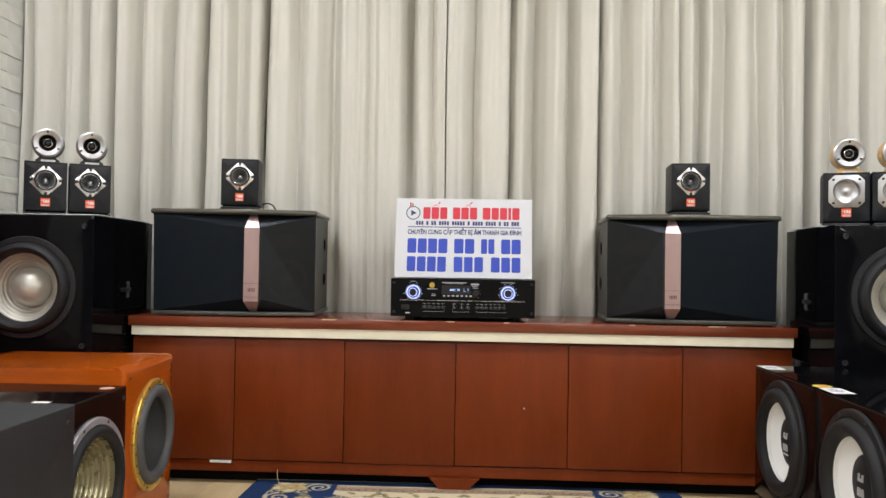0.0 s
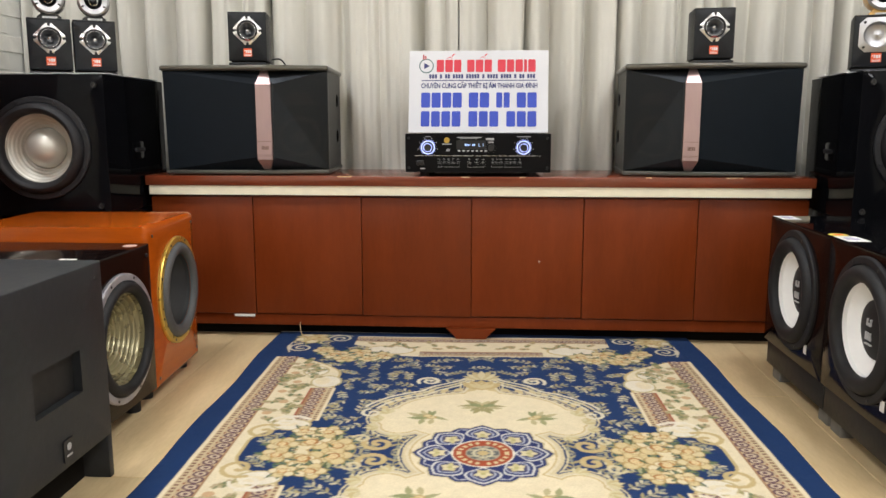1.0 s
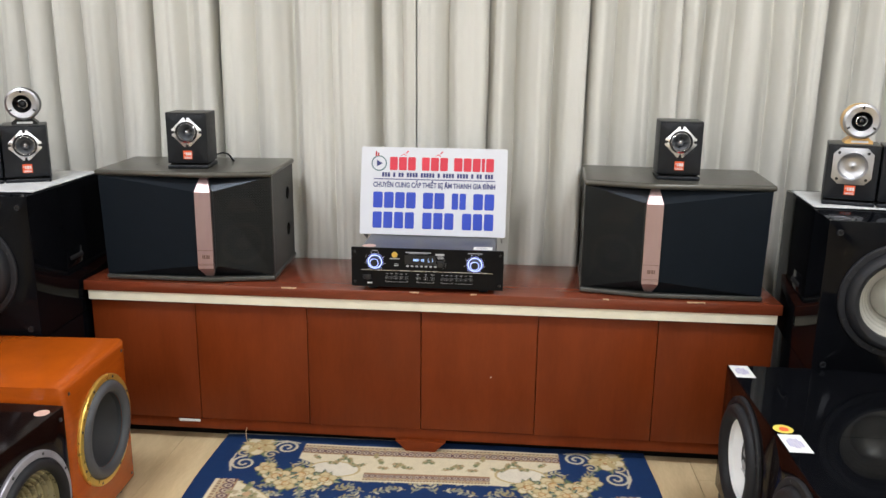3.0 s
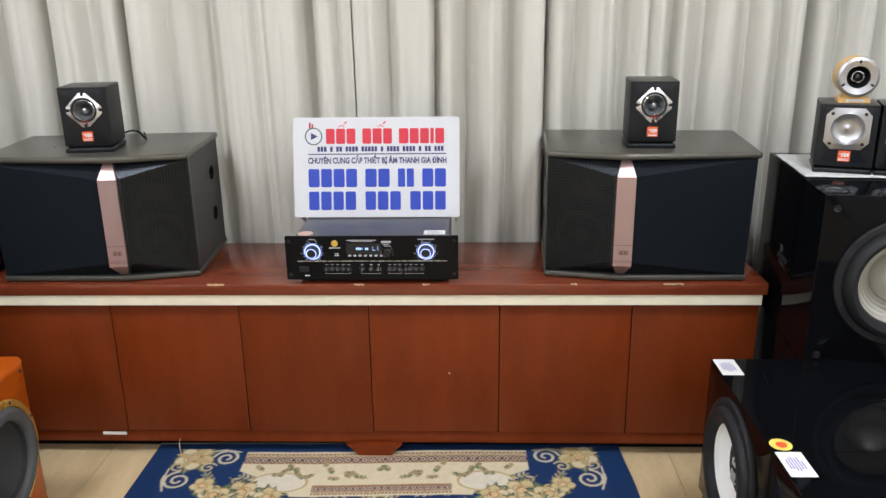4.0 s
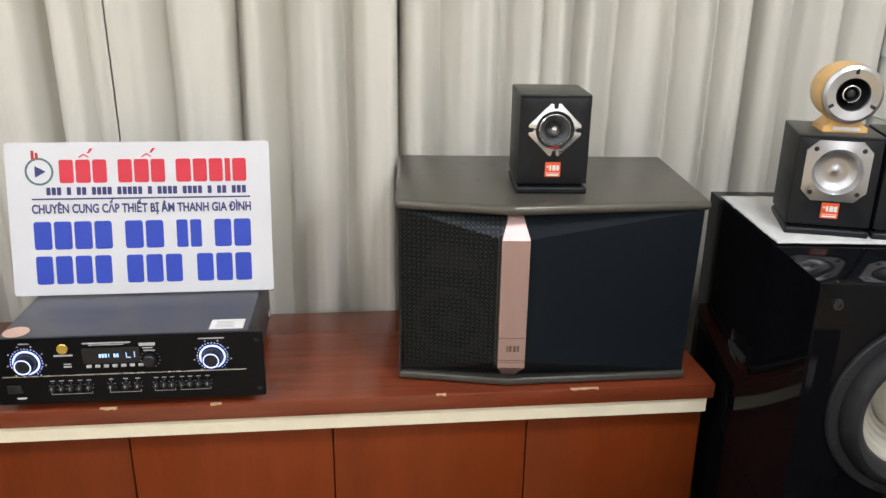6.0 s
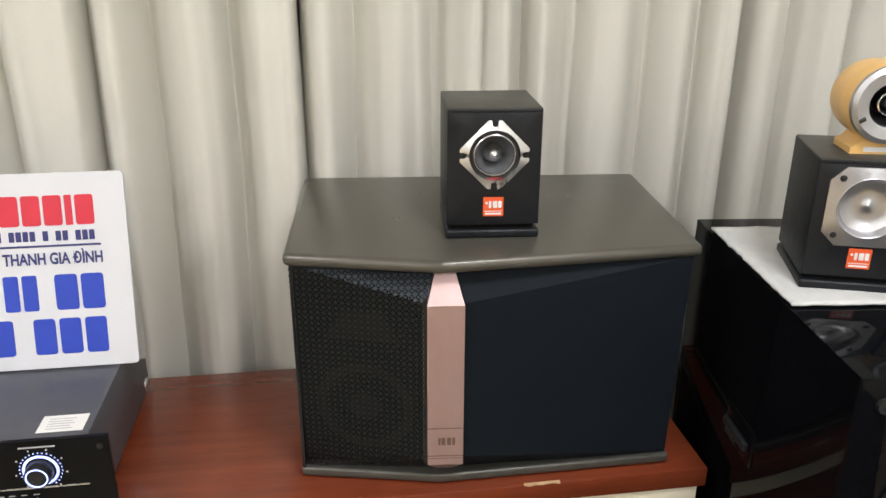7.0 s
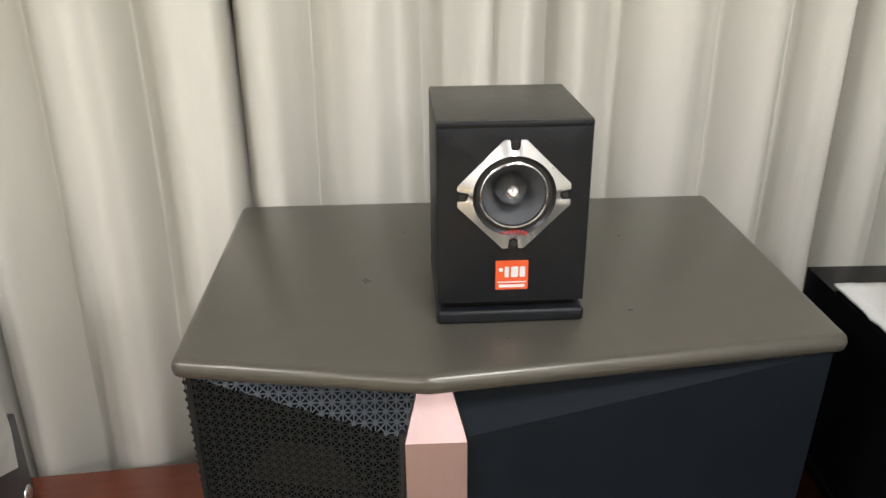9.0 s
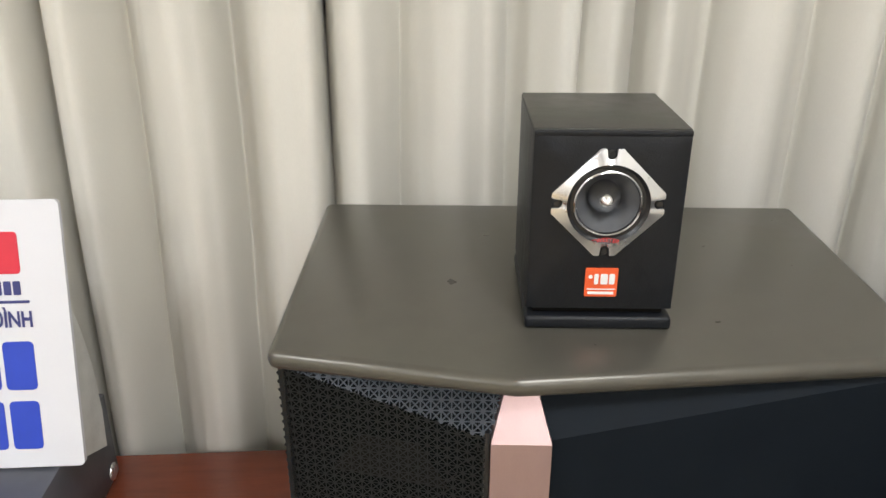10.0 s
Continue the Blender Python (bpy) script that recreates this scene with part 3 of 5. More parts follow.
def karaoke_speaker(label, m, s):
    """Wide cabinet with a bowed front; s=1 has its steel-mesh side at local left, s=-1 mirrors it."""
    k = thing("karaoke_speaker", label, "speaker", m, "pair of wide loudspeakers on the sideboard")
    plan = [(-0.284, -0.180), (-0.074, -0.2195), (0.287, -0.176), (0.293, 0.188), (-0.290, 0.188)]
    foot = [(-0.280, -0.160), (-0.074, -0.190), (0.280, -0.160), (0.288, 0.184), (-0.288, 0.184)]
    P = lambda pts: [(s * x, y) for x, y in (pts if s > 0 else pts[::-1])]
    bm = slab(bmesh.new(), P(plan), 0.3475, KH, 0.0088, 5)
    part("top_panel", bm, M_LID, k, "bronze-grey top with rounded rim", sharp=50)
    part("bottom_panel", slab(bmesh.new(), P(foot), 0.0, 0.0145, 0.004, 3), M_LIDEDGE, k, "bronze-grey base panel", sharp=50)
    inner = [(-0.2655, -0.132), (-0.062, -0.142), (0.276, -0.132), (0.283, 0.180), (-0.2725, 0.180)]
    part("body", slab(bmesh.new(), P(inner), 0.0145, 0.3475), M_SIDE, k)
    # outer corners, bar edges, and shoulders of the faceted front
    Z0, Z1, ZA, ZB = 0.0148, 0.3472, 0.060, 0.302

    def facets(xo, xb, xt):
        """Main face, upper facet and lower facet between the outer edge and the bar."""
        om0, om1 = (xo, -0.152, Z0), (xo, -0.171, Z1)
        b0, b1 = (xb, -0.2085, ZA), (xb, -0.2085, ZB)
        t0, t1 = (xt, -0.170, Z0), (xt, -0.181, Z1)
        f = lambda q: [(s * x, y, z) for x, y, z in q]
        return f([om0, b0, b1, om1]), f([om1, b1, t1]), f([om0, t0, b0]), f([om0, om1, t1, t0])

    main, up, low, _ = facets(-0.276, -0.0945, -0.080)
    g = bmesh.new()
    folds = ([main[0], main[1], main[2]], [main[0], main[2], main[3]], up, low)
    for q in folds:
        star_mesh(g, q, 0.0088, 0.0013, 0.0023)
    part("mesh_grille", g, M_MESH, k, "pressed steel grille with star-shaped holes", keep=True)
    # rolled edge of the grille beside the bar and at the outer side
    for (x, y) in ((-0.0965, -0.2075), (-0.2765, -0.1715)):
        e = bmesh.new()
        box(e, s * x - 0.002, s * x + 0.002, y - 0.001 if y < -0.19 else -0.160, y + 0.03, Z0 if y > -0.19 else ZA - 0.01, Z1 if y > -0.19 else ZB + 0.006)
        part("grille_edge", e, M_BLACKPL, k)
    b = bmesh.new()
    for q in folds:
        bm_pts = [b.verts.new((x, y + 0.012, z)) for x, y, z in q]
        b.faces.new(bm_pts)
    part("acoustic_foam", b, M_BACKING, k, "black foam behind the mesh")
    hb = bmesh.new()

    def behind(bm, dx, z):
        """A vertex just behind the mesh."""
        share = (0.182 - dx - 0.0945) / (0.276 - 0.0945)
        outer = -0.152 - 0.019 * (z - Z0) / (Z1 - Z0)
        return bm.verts.new((s * (-0.182 + dx), -0.2085 * (1 - share) + outer * share + 0.008, z))

    hb.faces.new([behind(hb, dx, z) for dx, z in ((-0.055, 0.235), (0.055, 0.235), (0.026, 0.280), (-0.026, 0.280))])
    wb = bmesh.new()
    rings = [[behind(wb, r * math.cos(math.pi * q / 20), 0.128 + r * math.sin(math.pi * q / 20)) for q in range(40)] for r in (0.070, 0.056)]
    for q in range(40):
        wb.faces.new((rings[0][q], rings[0][(q + 1) % 40], rings[1][(q + 1) % 40], rings[1][q]))
    wb.faces.new([behind(wb, 0.022 * math.cos(math.pi * q / 12), 0.128 + 0.022 * math.sin(math.pi * q / 12)) for q in range(24)])
    part("woofer", wb, M_HORN, k, "faint woofer behind the mesh")
    part("horn_mouth", hb, M_HORN, k, "faint horn behind the mesh")
    main, up, low, _ = facets(0.276, -0.0425, -0.057)
    c = bmesh.new()
    for q in (main, up, low):
        c.faces.new([c.verts.new(p) for p in q])
    bmesh.ops.remove_doubles(c, verts=c.verts[:], dist=1e-5)
    border = [ed for ed in c.edges if len(ed.link_faces) == 1]
    ex = bmesh.ops.extrude_edge_only(c, edges=border)
    for v in ex["geom"]:
        if isinstance(v, bmesh.types.BMVert):
            v.co.y = -0.131
    part("cloth_grille", c, M_CLOTH, k, "dark blue-black cloth grille", sharp=8)
    # the bar
    xc, hw, ht = -0.0685, 0.0252, 0.0115
    f = lambda x, y, z: (s * x, y, z)
    ring = [[(xc - ht, -0.176, 0.0165), (xc + ht, -0.176, 0.0165)], [(xc - hw, -0.2155, ZA - 0.008), (xc + hw, -0.2155, ZA - 0.008)],
            [(xc - hw, -0.2155, ZB), (xc + hw, -0.2155, ZB)], [(xc - ht, -0.188, Z1), (xc + ht, -0.188, Z1)]]
    r = bmesh.new()
    fv = [[r.verts.new(f(*p)) for p in row] for row in ring]
    bv = [[r.verts.new(f(p[0], -0.140, p[2])) for p in row] for row in ring]
    for a in range(3):
        r.faces.new((fv[a][0], fv[a][1], fv[a + 1][1], fv[a + 1][0]))
        for q in (0, 1):
            r.faces.new((fv[a][q], fv[a + 1][q], bv[a + 1][q], bv[a][q]))
    r.faces.new((fv[0][0], fv[0][1], bv[0][1], bv[0][0]))
    r.faces.new((fv[3][0], fv[3][1], bv[3][1], bv[3][0]))
    bar = part("centre_bar", r, M_ROSE, k, "rose-gold metal bar with pointed ends", sharp=12)
    for zc, h in ((0.112, 0.0011), (0.0665, 0.0012), (0.0625, 0.0008)):
        mk = bmesh.new()
        box(mk, s * xc - 0.0252, s * xc + 0.0252, -0.2160, -0.2150, zc, zc + h)
        part("bar_groove", mk, M_ROSEDK, bar, "fine cut lines")
    lg = bmesh.new()
    for dx, w in ((-0.0085, 0.003), (-0.003, 0.0055), (0.005, 0.0055), (0.0115, 0.004)):
        box(lg, s * xc + dx - w / 2, s * xc + dx + w / 2, -0.2160, -0.2150, 0.085, 0.097)
    part("bar_mark", lg, M_ROSEDK, bar, "small engraved marks")
    # the side beside the mesh: two boards, each with a round socket sunk in it
    for z, z0, z1 in ((0.255, 0.1901, 0.3474), (0.125, 0.0146, 0.1899)):
        spot = pose(s * -0.28087, 0.085, z, 0, 0, -88.7 * s)
        xa, xb = sorted((s * 0.217, s * -0.095))
        side = part("side_board", plate_ring([(xa, z0 - z), (xb, z0 - z), (xb, z1 - z), (xa, z1 - z)], 0.0195, 0.0, 0.0103), M_SIDE, k, "", spot)
        hole = part("port_hole", turned([(0.0225, -0.0005), (0.0222, 0.0012), (0.0205, 0.0018), (0.0190, 0.0006), (0.0186, -0.0098), (0, -0.0100)], 32), M_DARK, k, "round black socket", spot)
        # small chrome knob added to give the highlight inside the hole
        part("socket_glint", turned([(0, -0.004), (0.004, -0.0045), (0.0046, -0.0098)], 14), M_CHROME, hole)
    return k


karaoke_speaker("wide charcoal loudspeaker with rose-gold bar on the sideboard", pose(0.800, 2.856, CTOP + 0.0035, 0, 0, -4.7), 1)
karaoke_speaker("wide charcoal loudspeaker with rose-gold bar on the sideboard", pose(-0.786, 2.858, CTOP + 0.0035, 0, 0, 5.0), -1)
KT = CTOP + 0.0035 + KH
tweeter_box("small black tweeter box with metal plate, standing on the loudspeaker", pose(0.7905, 2.725, KT, 0, 0, -4.5), lettered=True)
tweeter_box("small black tweeter box with metal plate, standing on the loudspeaker", pose(-0.767, 2.722, KT, 0, 0, 9.0), lettered=True)


# ---- amplifier and sign ----
AX, AY, AZ = 0.020, 2.655, CTOP
amp = thing("amplifier", "black karaoke amplifier with two lit knobs on the sideboard", "amplifier", pose(AX, AY, AZ))
F0, F1, HALF = 0.015, 0.143, 0.242
part("front_panel", prism(bmesh.new(), rrect(2 * HALF, F1 - F0, 0.003, 3, 0, (F0 + F1) / 2), 0.0, 0.006), M_PANEL, amp, "black front panel with rack ears")
part("cover", boxed(-0.215, 0.215, 0.006, 0.345, F0 + 0.002, F1 - 0.003, 0.003), M_AMPTOP, amp, "blue-grey painted metal cover")
for x in (-0.18, 0.18):
    for y in (0.04, 0.30):
        part("foot", turned([(0, 0), (0.014, 0), (0.016, -0.004), (0.017, -0.018), (0, -0.018)], 20), M_RUBBER, amp, "", pose(x, y, 0, 90, 0, 0))
for x in (-1, 1):
    for z in (0.030, 0.128):
        part("rack_screw", turned([(0, 0.003), (0.004, 0.0025), (0.0045, 0)], 12, x * 0.231, z), M_BLACKPL, amp)
for x in (-0.166, 0.152):
    here = pose(x, 0, 0.097)
    kn = part("volume_knob", turned([(0.0175, 0.0), (0.0175, 0.012), (0.016, 0.018), (0.013, 0.019), (0.0125, 0.017), (0, 0.017)], 32), M_BLACKPL, amp, "black volume knob", here)
    part("lit_ring", turned([(0.0232, 0.0008), (0.0230, 0.0018), (0.0200, 0.0018), (0.0198, 0.0008)], 40), M_RING, kn, "blue-white light ring")
    part("knob_rim", turned([(0.0143, 0.0186), (0.0140, 0.0194), (0.0126, 0.0194), (0.0124, 0.018)], 32), M_RING, kn, "lit knob rim")
    part("knob_face", turned([(0.0112, 0.0185), (0.006, 0.0165), (0, 0.0165)], 24), M_BLACKPL, kn)
    tk = bmesh.new()
    for a in range(-144, 145, 12):
        q = radians(90 - a)
        prism(tk, rrect(0.0017, 0.0017, 0.0005, 1, 0.0268 * math.cos(q), 0.0268 * math.sin(q)), -0.0004, 0.0004)
    part("scale_marks", tk, M_RING, kn, "ring of lit dots")
    tk = bmesh.new()
    for a in range(-140, 141, 40):
        q = radians(90 - a)
        prism(tk, rrect(0.0022, 0.0022, 0.0004, 1, 0.0325 * math.cos(q), 0.0325 * math.sin(q)), -0.0004, 0.0004)
    part("scale_marks", tk, M_PRINT, kn)
here = pose(0.044, 0, 0.096)
kn = part("small_knob", turned([(0.011, 0), (0.011, 0.010), (0.009, 0.012), (0, 0.012)], 24), M_BLACKPL, amp, "", here)
tk = bmesh.new()
for a in range(-150, 151, 25):
    q = radians(90 - a)
    prism(tk, rrect(0.0013, 0.0013, 0.0003, 1, 0.0165 * math.cos(q), 0.0165 * math.sin(q)), -0.0004, 0.0004)
part("scale_marks", tk, M_GREYPR, kn)
part("display_window", prism(bmesh.new(), rrect(0.098, 0.030, 0.002, 2, -0.022, 0.106), -0.001, 0.001), M_BLACKPL, amp, "dark display window")
d = bmesh.new()
x = -0.041
for w in (0.0035, 0.0035, 0.0035, 0.0015, 0, 0.0035, 0.0035, 0):
    if w:
        prism(d, rrect(w, 0.007, 0.0006, 1, x, 0.106), -0.0016, -0.0009)
    x += 0.005
for q in ((0.004, 0.0012, 0.010), (0.018, 0.0012, 0.012)):
    prism(d, rrect(q[1], q[2], 0.0003, 1, q[0], 0.107), -0.0016, -0.0009)
prism(d, rrect(0.007, 0.0012, 0.0003, 1, 0.0075, 0.1015), -0.0016, -0.0009)
part("display_marks", d, M_DISPLAY, amp, "lit blue display bars")
for i in range(7):
    part("button", boxed(-0.066 + i * 0.0148, -0.0575 + i * 0.0148, -0.003, 0.001, 0.0835, 0.0885, 0.0008), M_GREYPR, amp)
part("badge", turned([(0, 0.0015), (0.0085, 0.0015), (0.0095, 0.0005), (0.0095, -0.001)], 28, -0.103, 0.121), M_GOLD, amp, "round gold badge")
for q in ((-0.103, 0.1085, 0.032, 0.003), (-0.098, 0.0915, 0.012, 0.002), (-0.098, 0.0865, 0.014, 0.003), (-0.028, 0.1305, 0.082, 0.0026), (-0.028, 0.127, 0.060, 0.0014),
          (0.041, 0.1255, 0.028, 0.006), (0.041, 0.1185, 0.018, 0.002), (0.044, 0.1135, 0.020, 0.0018), (-0.166, 0.133, 0.018, 0.002), (0.152, 0.133, 0.046, 0.002)):
    part("printed_bar", prism(bmesh.new(), rrect(q[2], q[3], q[3] * 0.2, 1, q[0], q[1]), -0.0006, 0.0004), M_GREYPR, amp)
part("silver_line", boxed(-0.210, 0.210, -0.0012, 0.001, 0.0690, 0.0708), M_BRUSH, amp, "thin silver line")
groups = [[-0.128 + 0.0155 * i for i in range(5)], [-0.028, -0.003, 0.018], [0.050, 0.064, 0.078], [0.095, 0.109, 0.124, 0.140]]
for gi, g in enumerate(groups):
    for x in g:
        here = pose(x, 0, 0.0465)
        kn = part("trim_knob", turned([(0.0052, 0), (0.005, 0.009), (0.004, 0.010), (0, 0.010)], 14), M_BLACKPL, amp, "", here)
        t2 = bmesh.new()
        for a in (-120, -60, 0, 60, 120):
            q = radians(90 - a)
            prism(t2, rrect(0.0012, 0.0012, 0.0003, 1, 0.0072 * math.cos(q), 0.0072 * math.sin(q)), -0.0004, 0.0003)
        prism(t2, rrect(0.008, 0.0014, 0.0003, 1, 0, 0.0125), -0.0004, 0.0003)
        prism(t2, rrect(0.0012, 0.0045, 0.0003, 1, 0, 0.001), -0.0106, -0.0098)
        part("knob_marks", t2, M_PRINT if gi == 1 else M_GREYPR, kn)
    t2 = bmesh.new()
    a, b = g[0] - 0.004, g[-1] + 0.004
    prism(t2, rrect(b - a, 0.0009, 0.0002, 1, (a + b) / 2, 0.0325), -0.0004, 0.0003)
    for e in (a, b):
        prism(t2, rrect(0.0009, 0.004, 0.0002, 1, e, 0.0345), -0.0004, 0.0003)
    part("group_bracket", t2, M_GREYPR, amp)
part("power_switch", boxed(-0.205, -0.180, -0.004, 0.001, 0.038, 0.054, 0.0015), M_BLACKPL, amp, "black rocker switch")
part("small_mark", prism(bmesh.new(), rrect(0.016, 0.003, 0.0008, 1, -0.184, 0.027), -0.0006, 0.0004), M_PRINT, amp)
part("top_sticker", boxed(0.145, 0.205, 0.022, 0.062, F1 - 0.003, F1 - 0.0024), M_STICKER, amp, "white paper sticker")
stp = bmesh.new()
for k in range(5):
    box(stp, 0.155, 0.19 - 0.004 * (k % 2), 0.028 + k * 0.006, 0.030 + k * 0.006, F1 - 0.0024, F1 - 0.0021)
part("sticker_print", stp, M_GREYPR, amp)
part("round_sticker", turned([(0, 0.0006), (0.022, 0.0006), (0.022, 0)], 32), M_PINKST, amp, "round pale pink sticker", pose(-0.19, 0.035, F1 - 0.003, -90, 0, 0))
part("side_screw", turned([(0, 0.003), (0.008, 0.0028), (0.0115, 0.0012), (0.012, 0)], 24), M_BRUSH, amp, "large bright screw head", pose(0.2151, 0.325, 0.031, 0, 0, 90))

SW, SH = 0.497, 0.297
sg = thing("shop_sign", "white shop sign with red and blue printing leaning on the amplifier", "sign", pose(0.0155, 2.850, AZ + F1 + 0.0005, -12.4, 0, 0))
part("board", prism(bmesh.new(), rrect(SW, SH, 0.006, 5, 0, SH / 2), 0.0, 0.006), M_SIGN, sg)
E3 = -0.0007
ink = lambda *a, **k: bars_text(sg, *a, **k)
ink("heading_bar", [0.0265, 0.0275, 0.0265, 0, 0.0265, 0.0275, 0.0265, 0, 0.0285, 0.0265, 0.0265, 0.0105, 0.0265], 0.045, -0.150, 0.203, 0.2415, E3, M_REDINK, 0.0042)
for ax in (-0.103, 0.014):
    acc = bmesh.new()
    prism(acc, [(ax - 0.009, 0.267), (ax, 0.2725), (ax + 0.009, 0.267), (ax + 0.009, 0.2695), (ax, 0.2755), (ax - 0.009, 0.2695)], E3, 0)
    prism(acc, [(ax + 0.006, 0.276), (ax + 0.010, 0.276), (ax + 0.018, 0.285), (ax + 0.012, 0.285)], E3, 0)
    part("accent_mark", acc, M_REDINK, sg)
ring = plate_ring([(0.0265 * math.cos(a * math.pi / 20), 0.0265 * math.sin(a * math.pi / 20)) for a in range(40)], 0.0225, E3, 0)
part("round_emblem", ring, M_TEALINK, sg, "teal ring emblem", pose(-0.187, 0, 0.2415))
em = bmesh.new()
prism(em, [(-0.195, 0.2305), (-0.195, 0.2525), (-0.1745, 0.2415)], E3, 0)
part("emblem_triangle", em, M_NAVYINK, sg)
em = bmesh.new()
prism(em, rrect(0.005, 0.017, 0.001, 2, -0.1975, 0.2735), E3 - 0.0003, 0)
prism(em, rrect(0.005, 0.012, 0.001, 2, -0.190, 0.2715), E3 - 0.0003, 0)
part("emblem_bars", em, M_REDTXT, sg)
adr = []
for n in (3, 1, 2, 4, 5, 1, 4, 4, 1, 2, 3):
    adr += [0.0078] * n + [0]
ink("address_bar", adr[:-1], 0.0150, -0.176, 0.201, 0.2035, E3, M_NAVYINK, 0.0022)
part("rule", prism(bmesh.new(), rrect(0.413, 0.0030, 0.0008, 1, 0.0025, 0.1885), E3, 0), M_NAVYINK, sg)
lettering(sg, "lettering", "CHUYÊN CUNG CẤP THIẾT BỊ ÂM THANH GIA ĐÌNH", 0.0240, M_NAVYINK, pose(0.0025, E3, 0.1685, 90, 0, 0), 0.415, heavy=0.032)
ink("number_bar", [0.0275] * 4 + [0] + [0.0285] * 2 + [0] + [0.018] * 2 + [0] + [0.0275] * 2, 0.0545, -0.2045, 0.2075, 0.1175, E3, M_BLUEINK, 0.0042)
ink("number_bar", [0.0282] * 4 + [0] + [0.0285] * 3 + [0] + [0.0285] * 3, 0.0555, -0.2045, 0.2065, 0.0495, E3, M_BLUEINK, 0.0052)
for gx in (-0.236, 0.236):
    pb = bmesh.new()
    out = [(0.0062, 0.002), (0.092, -0.019), (0.088, 0.03), (0.072, 0.09), (0.048, 0.145), (0.022, 0.185), (0.0062, 0.20)]
    a = [pb.verts.new((gx - 0.002, y, z)) for y, z in out]
    b = [pb.verts.new((gx + 0.002, y, z)) for y, z in out]
    pb.faces.new(a)
    pb.faces.new(b[::-1])
    for k in range(len(out)):
        pb.faces.new((a[k], b[k], b[(k + 1) % len(out)], a[(k + 1) % len(out)]))
    part("rear_wing", pb, M_SIGNEDGE, sg, "pale curved wing behind the board")


# ---- subwoofers ----
def driver(parent, m, r, style):
    """A cone loudspeaker of outer radius r, facing -y, its rim at y=0."""
    d = {"silver": (M_RUBBER, M_RUBBER, M_CONEALU, M_CONEALU), "white": (M_RUBBER, M_RUBBER, M_CONEWHITE, M_RUBBER),
         "gold": (M_GOLD, M_CONEDK, M_CONEGREY, M_CONEGREY), "tan": (M_RIMGREY, M_RUBBER, M_CONETAN, M_CONETAN)}[style]
    dr = part("woofer_rim", turned([(r, 0.0), (r, 0.006), (r * 0.985, 0.009), (r * 0.895, 0.010), (r * 0.885, 0.006), (r * 0.88, 0.0)], 64), d[0], parent,
              {"gold": "gold ring", "tan": "grey metal rim", "silver": "black rim", "white": "black rim"}[style], m)
    wide = {"white": 0.25, "tan": 0.18}.get(style, 0.22)
    pts = [(r * 0.885, 0.005)]
    for k in range(9):
        a = math.pi * k / 8
        pts.append((r * (0.885 - wide * 0.5 + wide * 0.5 * math.cos(a)), 0.004 + r * {"white": 0.13, "silver": 0.19}.get(style, 0.11) * math.sin(a)))
    inner = r * (0.885 - wide)
    part("surround", turned(pts, 64), d[1], dr, "half-round rubber surround")
    if style == "tan":
        cone = [(inner, 0.003), (inner * 0.985, -0.014)]
        for k in range(1, 55):
            u = k / 54
            cone.append((inner * (1 - 0.74 * u), -0.014 - 0.074 * u + (0.0, 0.0075, 0.0085, 0.0095, 0.0085, 0.0045)[k % 6]))
        part("cone", turned(cone, 64), d[2], dr, "ribbed tan paper cone", sharp=20)
        part("dust_cap", turned([(inner * 0.30, -0.088), (inner * 0.2, -0.074), (0, -0.068)], 40), d[3], dr)
    elif style == "silver":
        cone = [(inner, 0.004), (inner * 0.985, -0.006)]
        for k in range(1, 13):
            u = k / 12
            cone.append((inner * (1 - 0.5 * u), -0.006 - 0.050 * u + 0.0022 * (k % 2)))
        part("cone", turned(cone, 64), d[2], dr, "silver metal cone", sharp=20)
        c = inner * 0.60
        part("dust_cap", turned([(c, -0.054), (c * 0.985, -0.036), (c * 0.85, -0.015), (c * 0.62, 0.000), (c * 0.32, 0.009), (0, 0.012)], 48), d[3], dr, "domed silver cap")
    elif style == "white":
        part("cone", turned([(inner, 0.004), (inner * 0.985, -0.006), (inner * 0.66, -0.026), (inner * 0.60, -0.028)], 64), d[2], dr, "flat white cone")
        c = inner * 0.655
        cap = part("dust_cap", turned([(c, -0.026), (c * 0.97, -0.021), (c * 0.6, -0.012), (0, -0.008)], 48), d[3], dr, "dark grey cap")
        mk = bmesh.new()
        for q in ((-0.010, -0.014, 0.005, 0.018), (0.0, -0.014, 0.005, 0.018), (0.010, -0.014, 0.005, 0.018), (0, 0.012, 0.022, 0.006), (-0.008, 0.02, 0.004, 0.01), (0.008, 0.02, 0.004, 0.01), (0, -0.032, 0.03, 0.003)):
            prism(mk, rrect(q[2], q[3], 0.001, 1, q[0], q[1]), 0.0068, 0.0125)
        part("cap_mark", mk, M_GREYPR, cap, "grey printed shapes")
    else:
        part("cone", turned([(inner, 0.003), (inner * 0.97, -0.008), (inner * 0.45, -0.056), (inner * 0.3, -0.064), (inner * 0.2, -0.055), (0, -0.050)], 64), d[2], dr, "plain grey cone")
    for k in range(8):
        a = 2 * math.pi * (k + 0.5) / 8
        part("rim_screw", turned([(0, 0.0115), (0.0032, 0.011), (0.004, 0.0095)], 10, r * 0.945 * math.cos(a), r * 0.945 * math.sin(a)), M_BLACKPL, dr)
    return dr


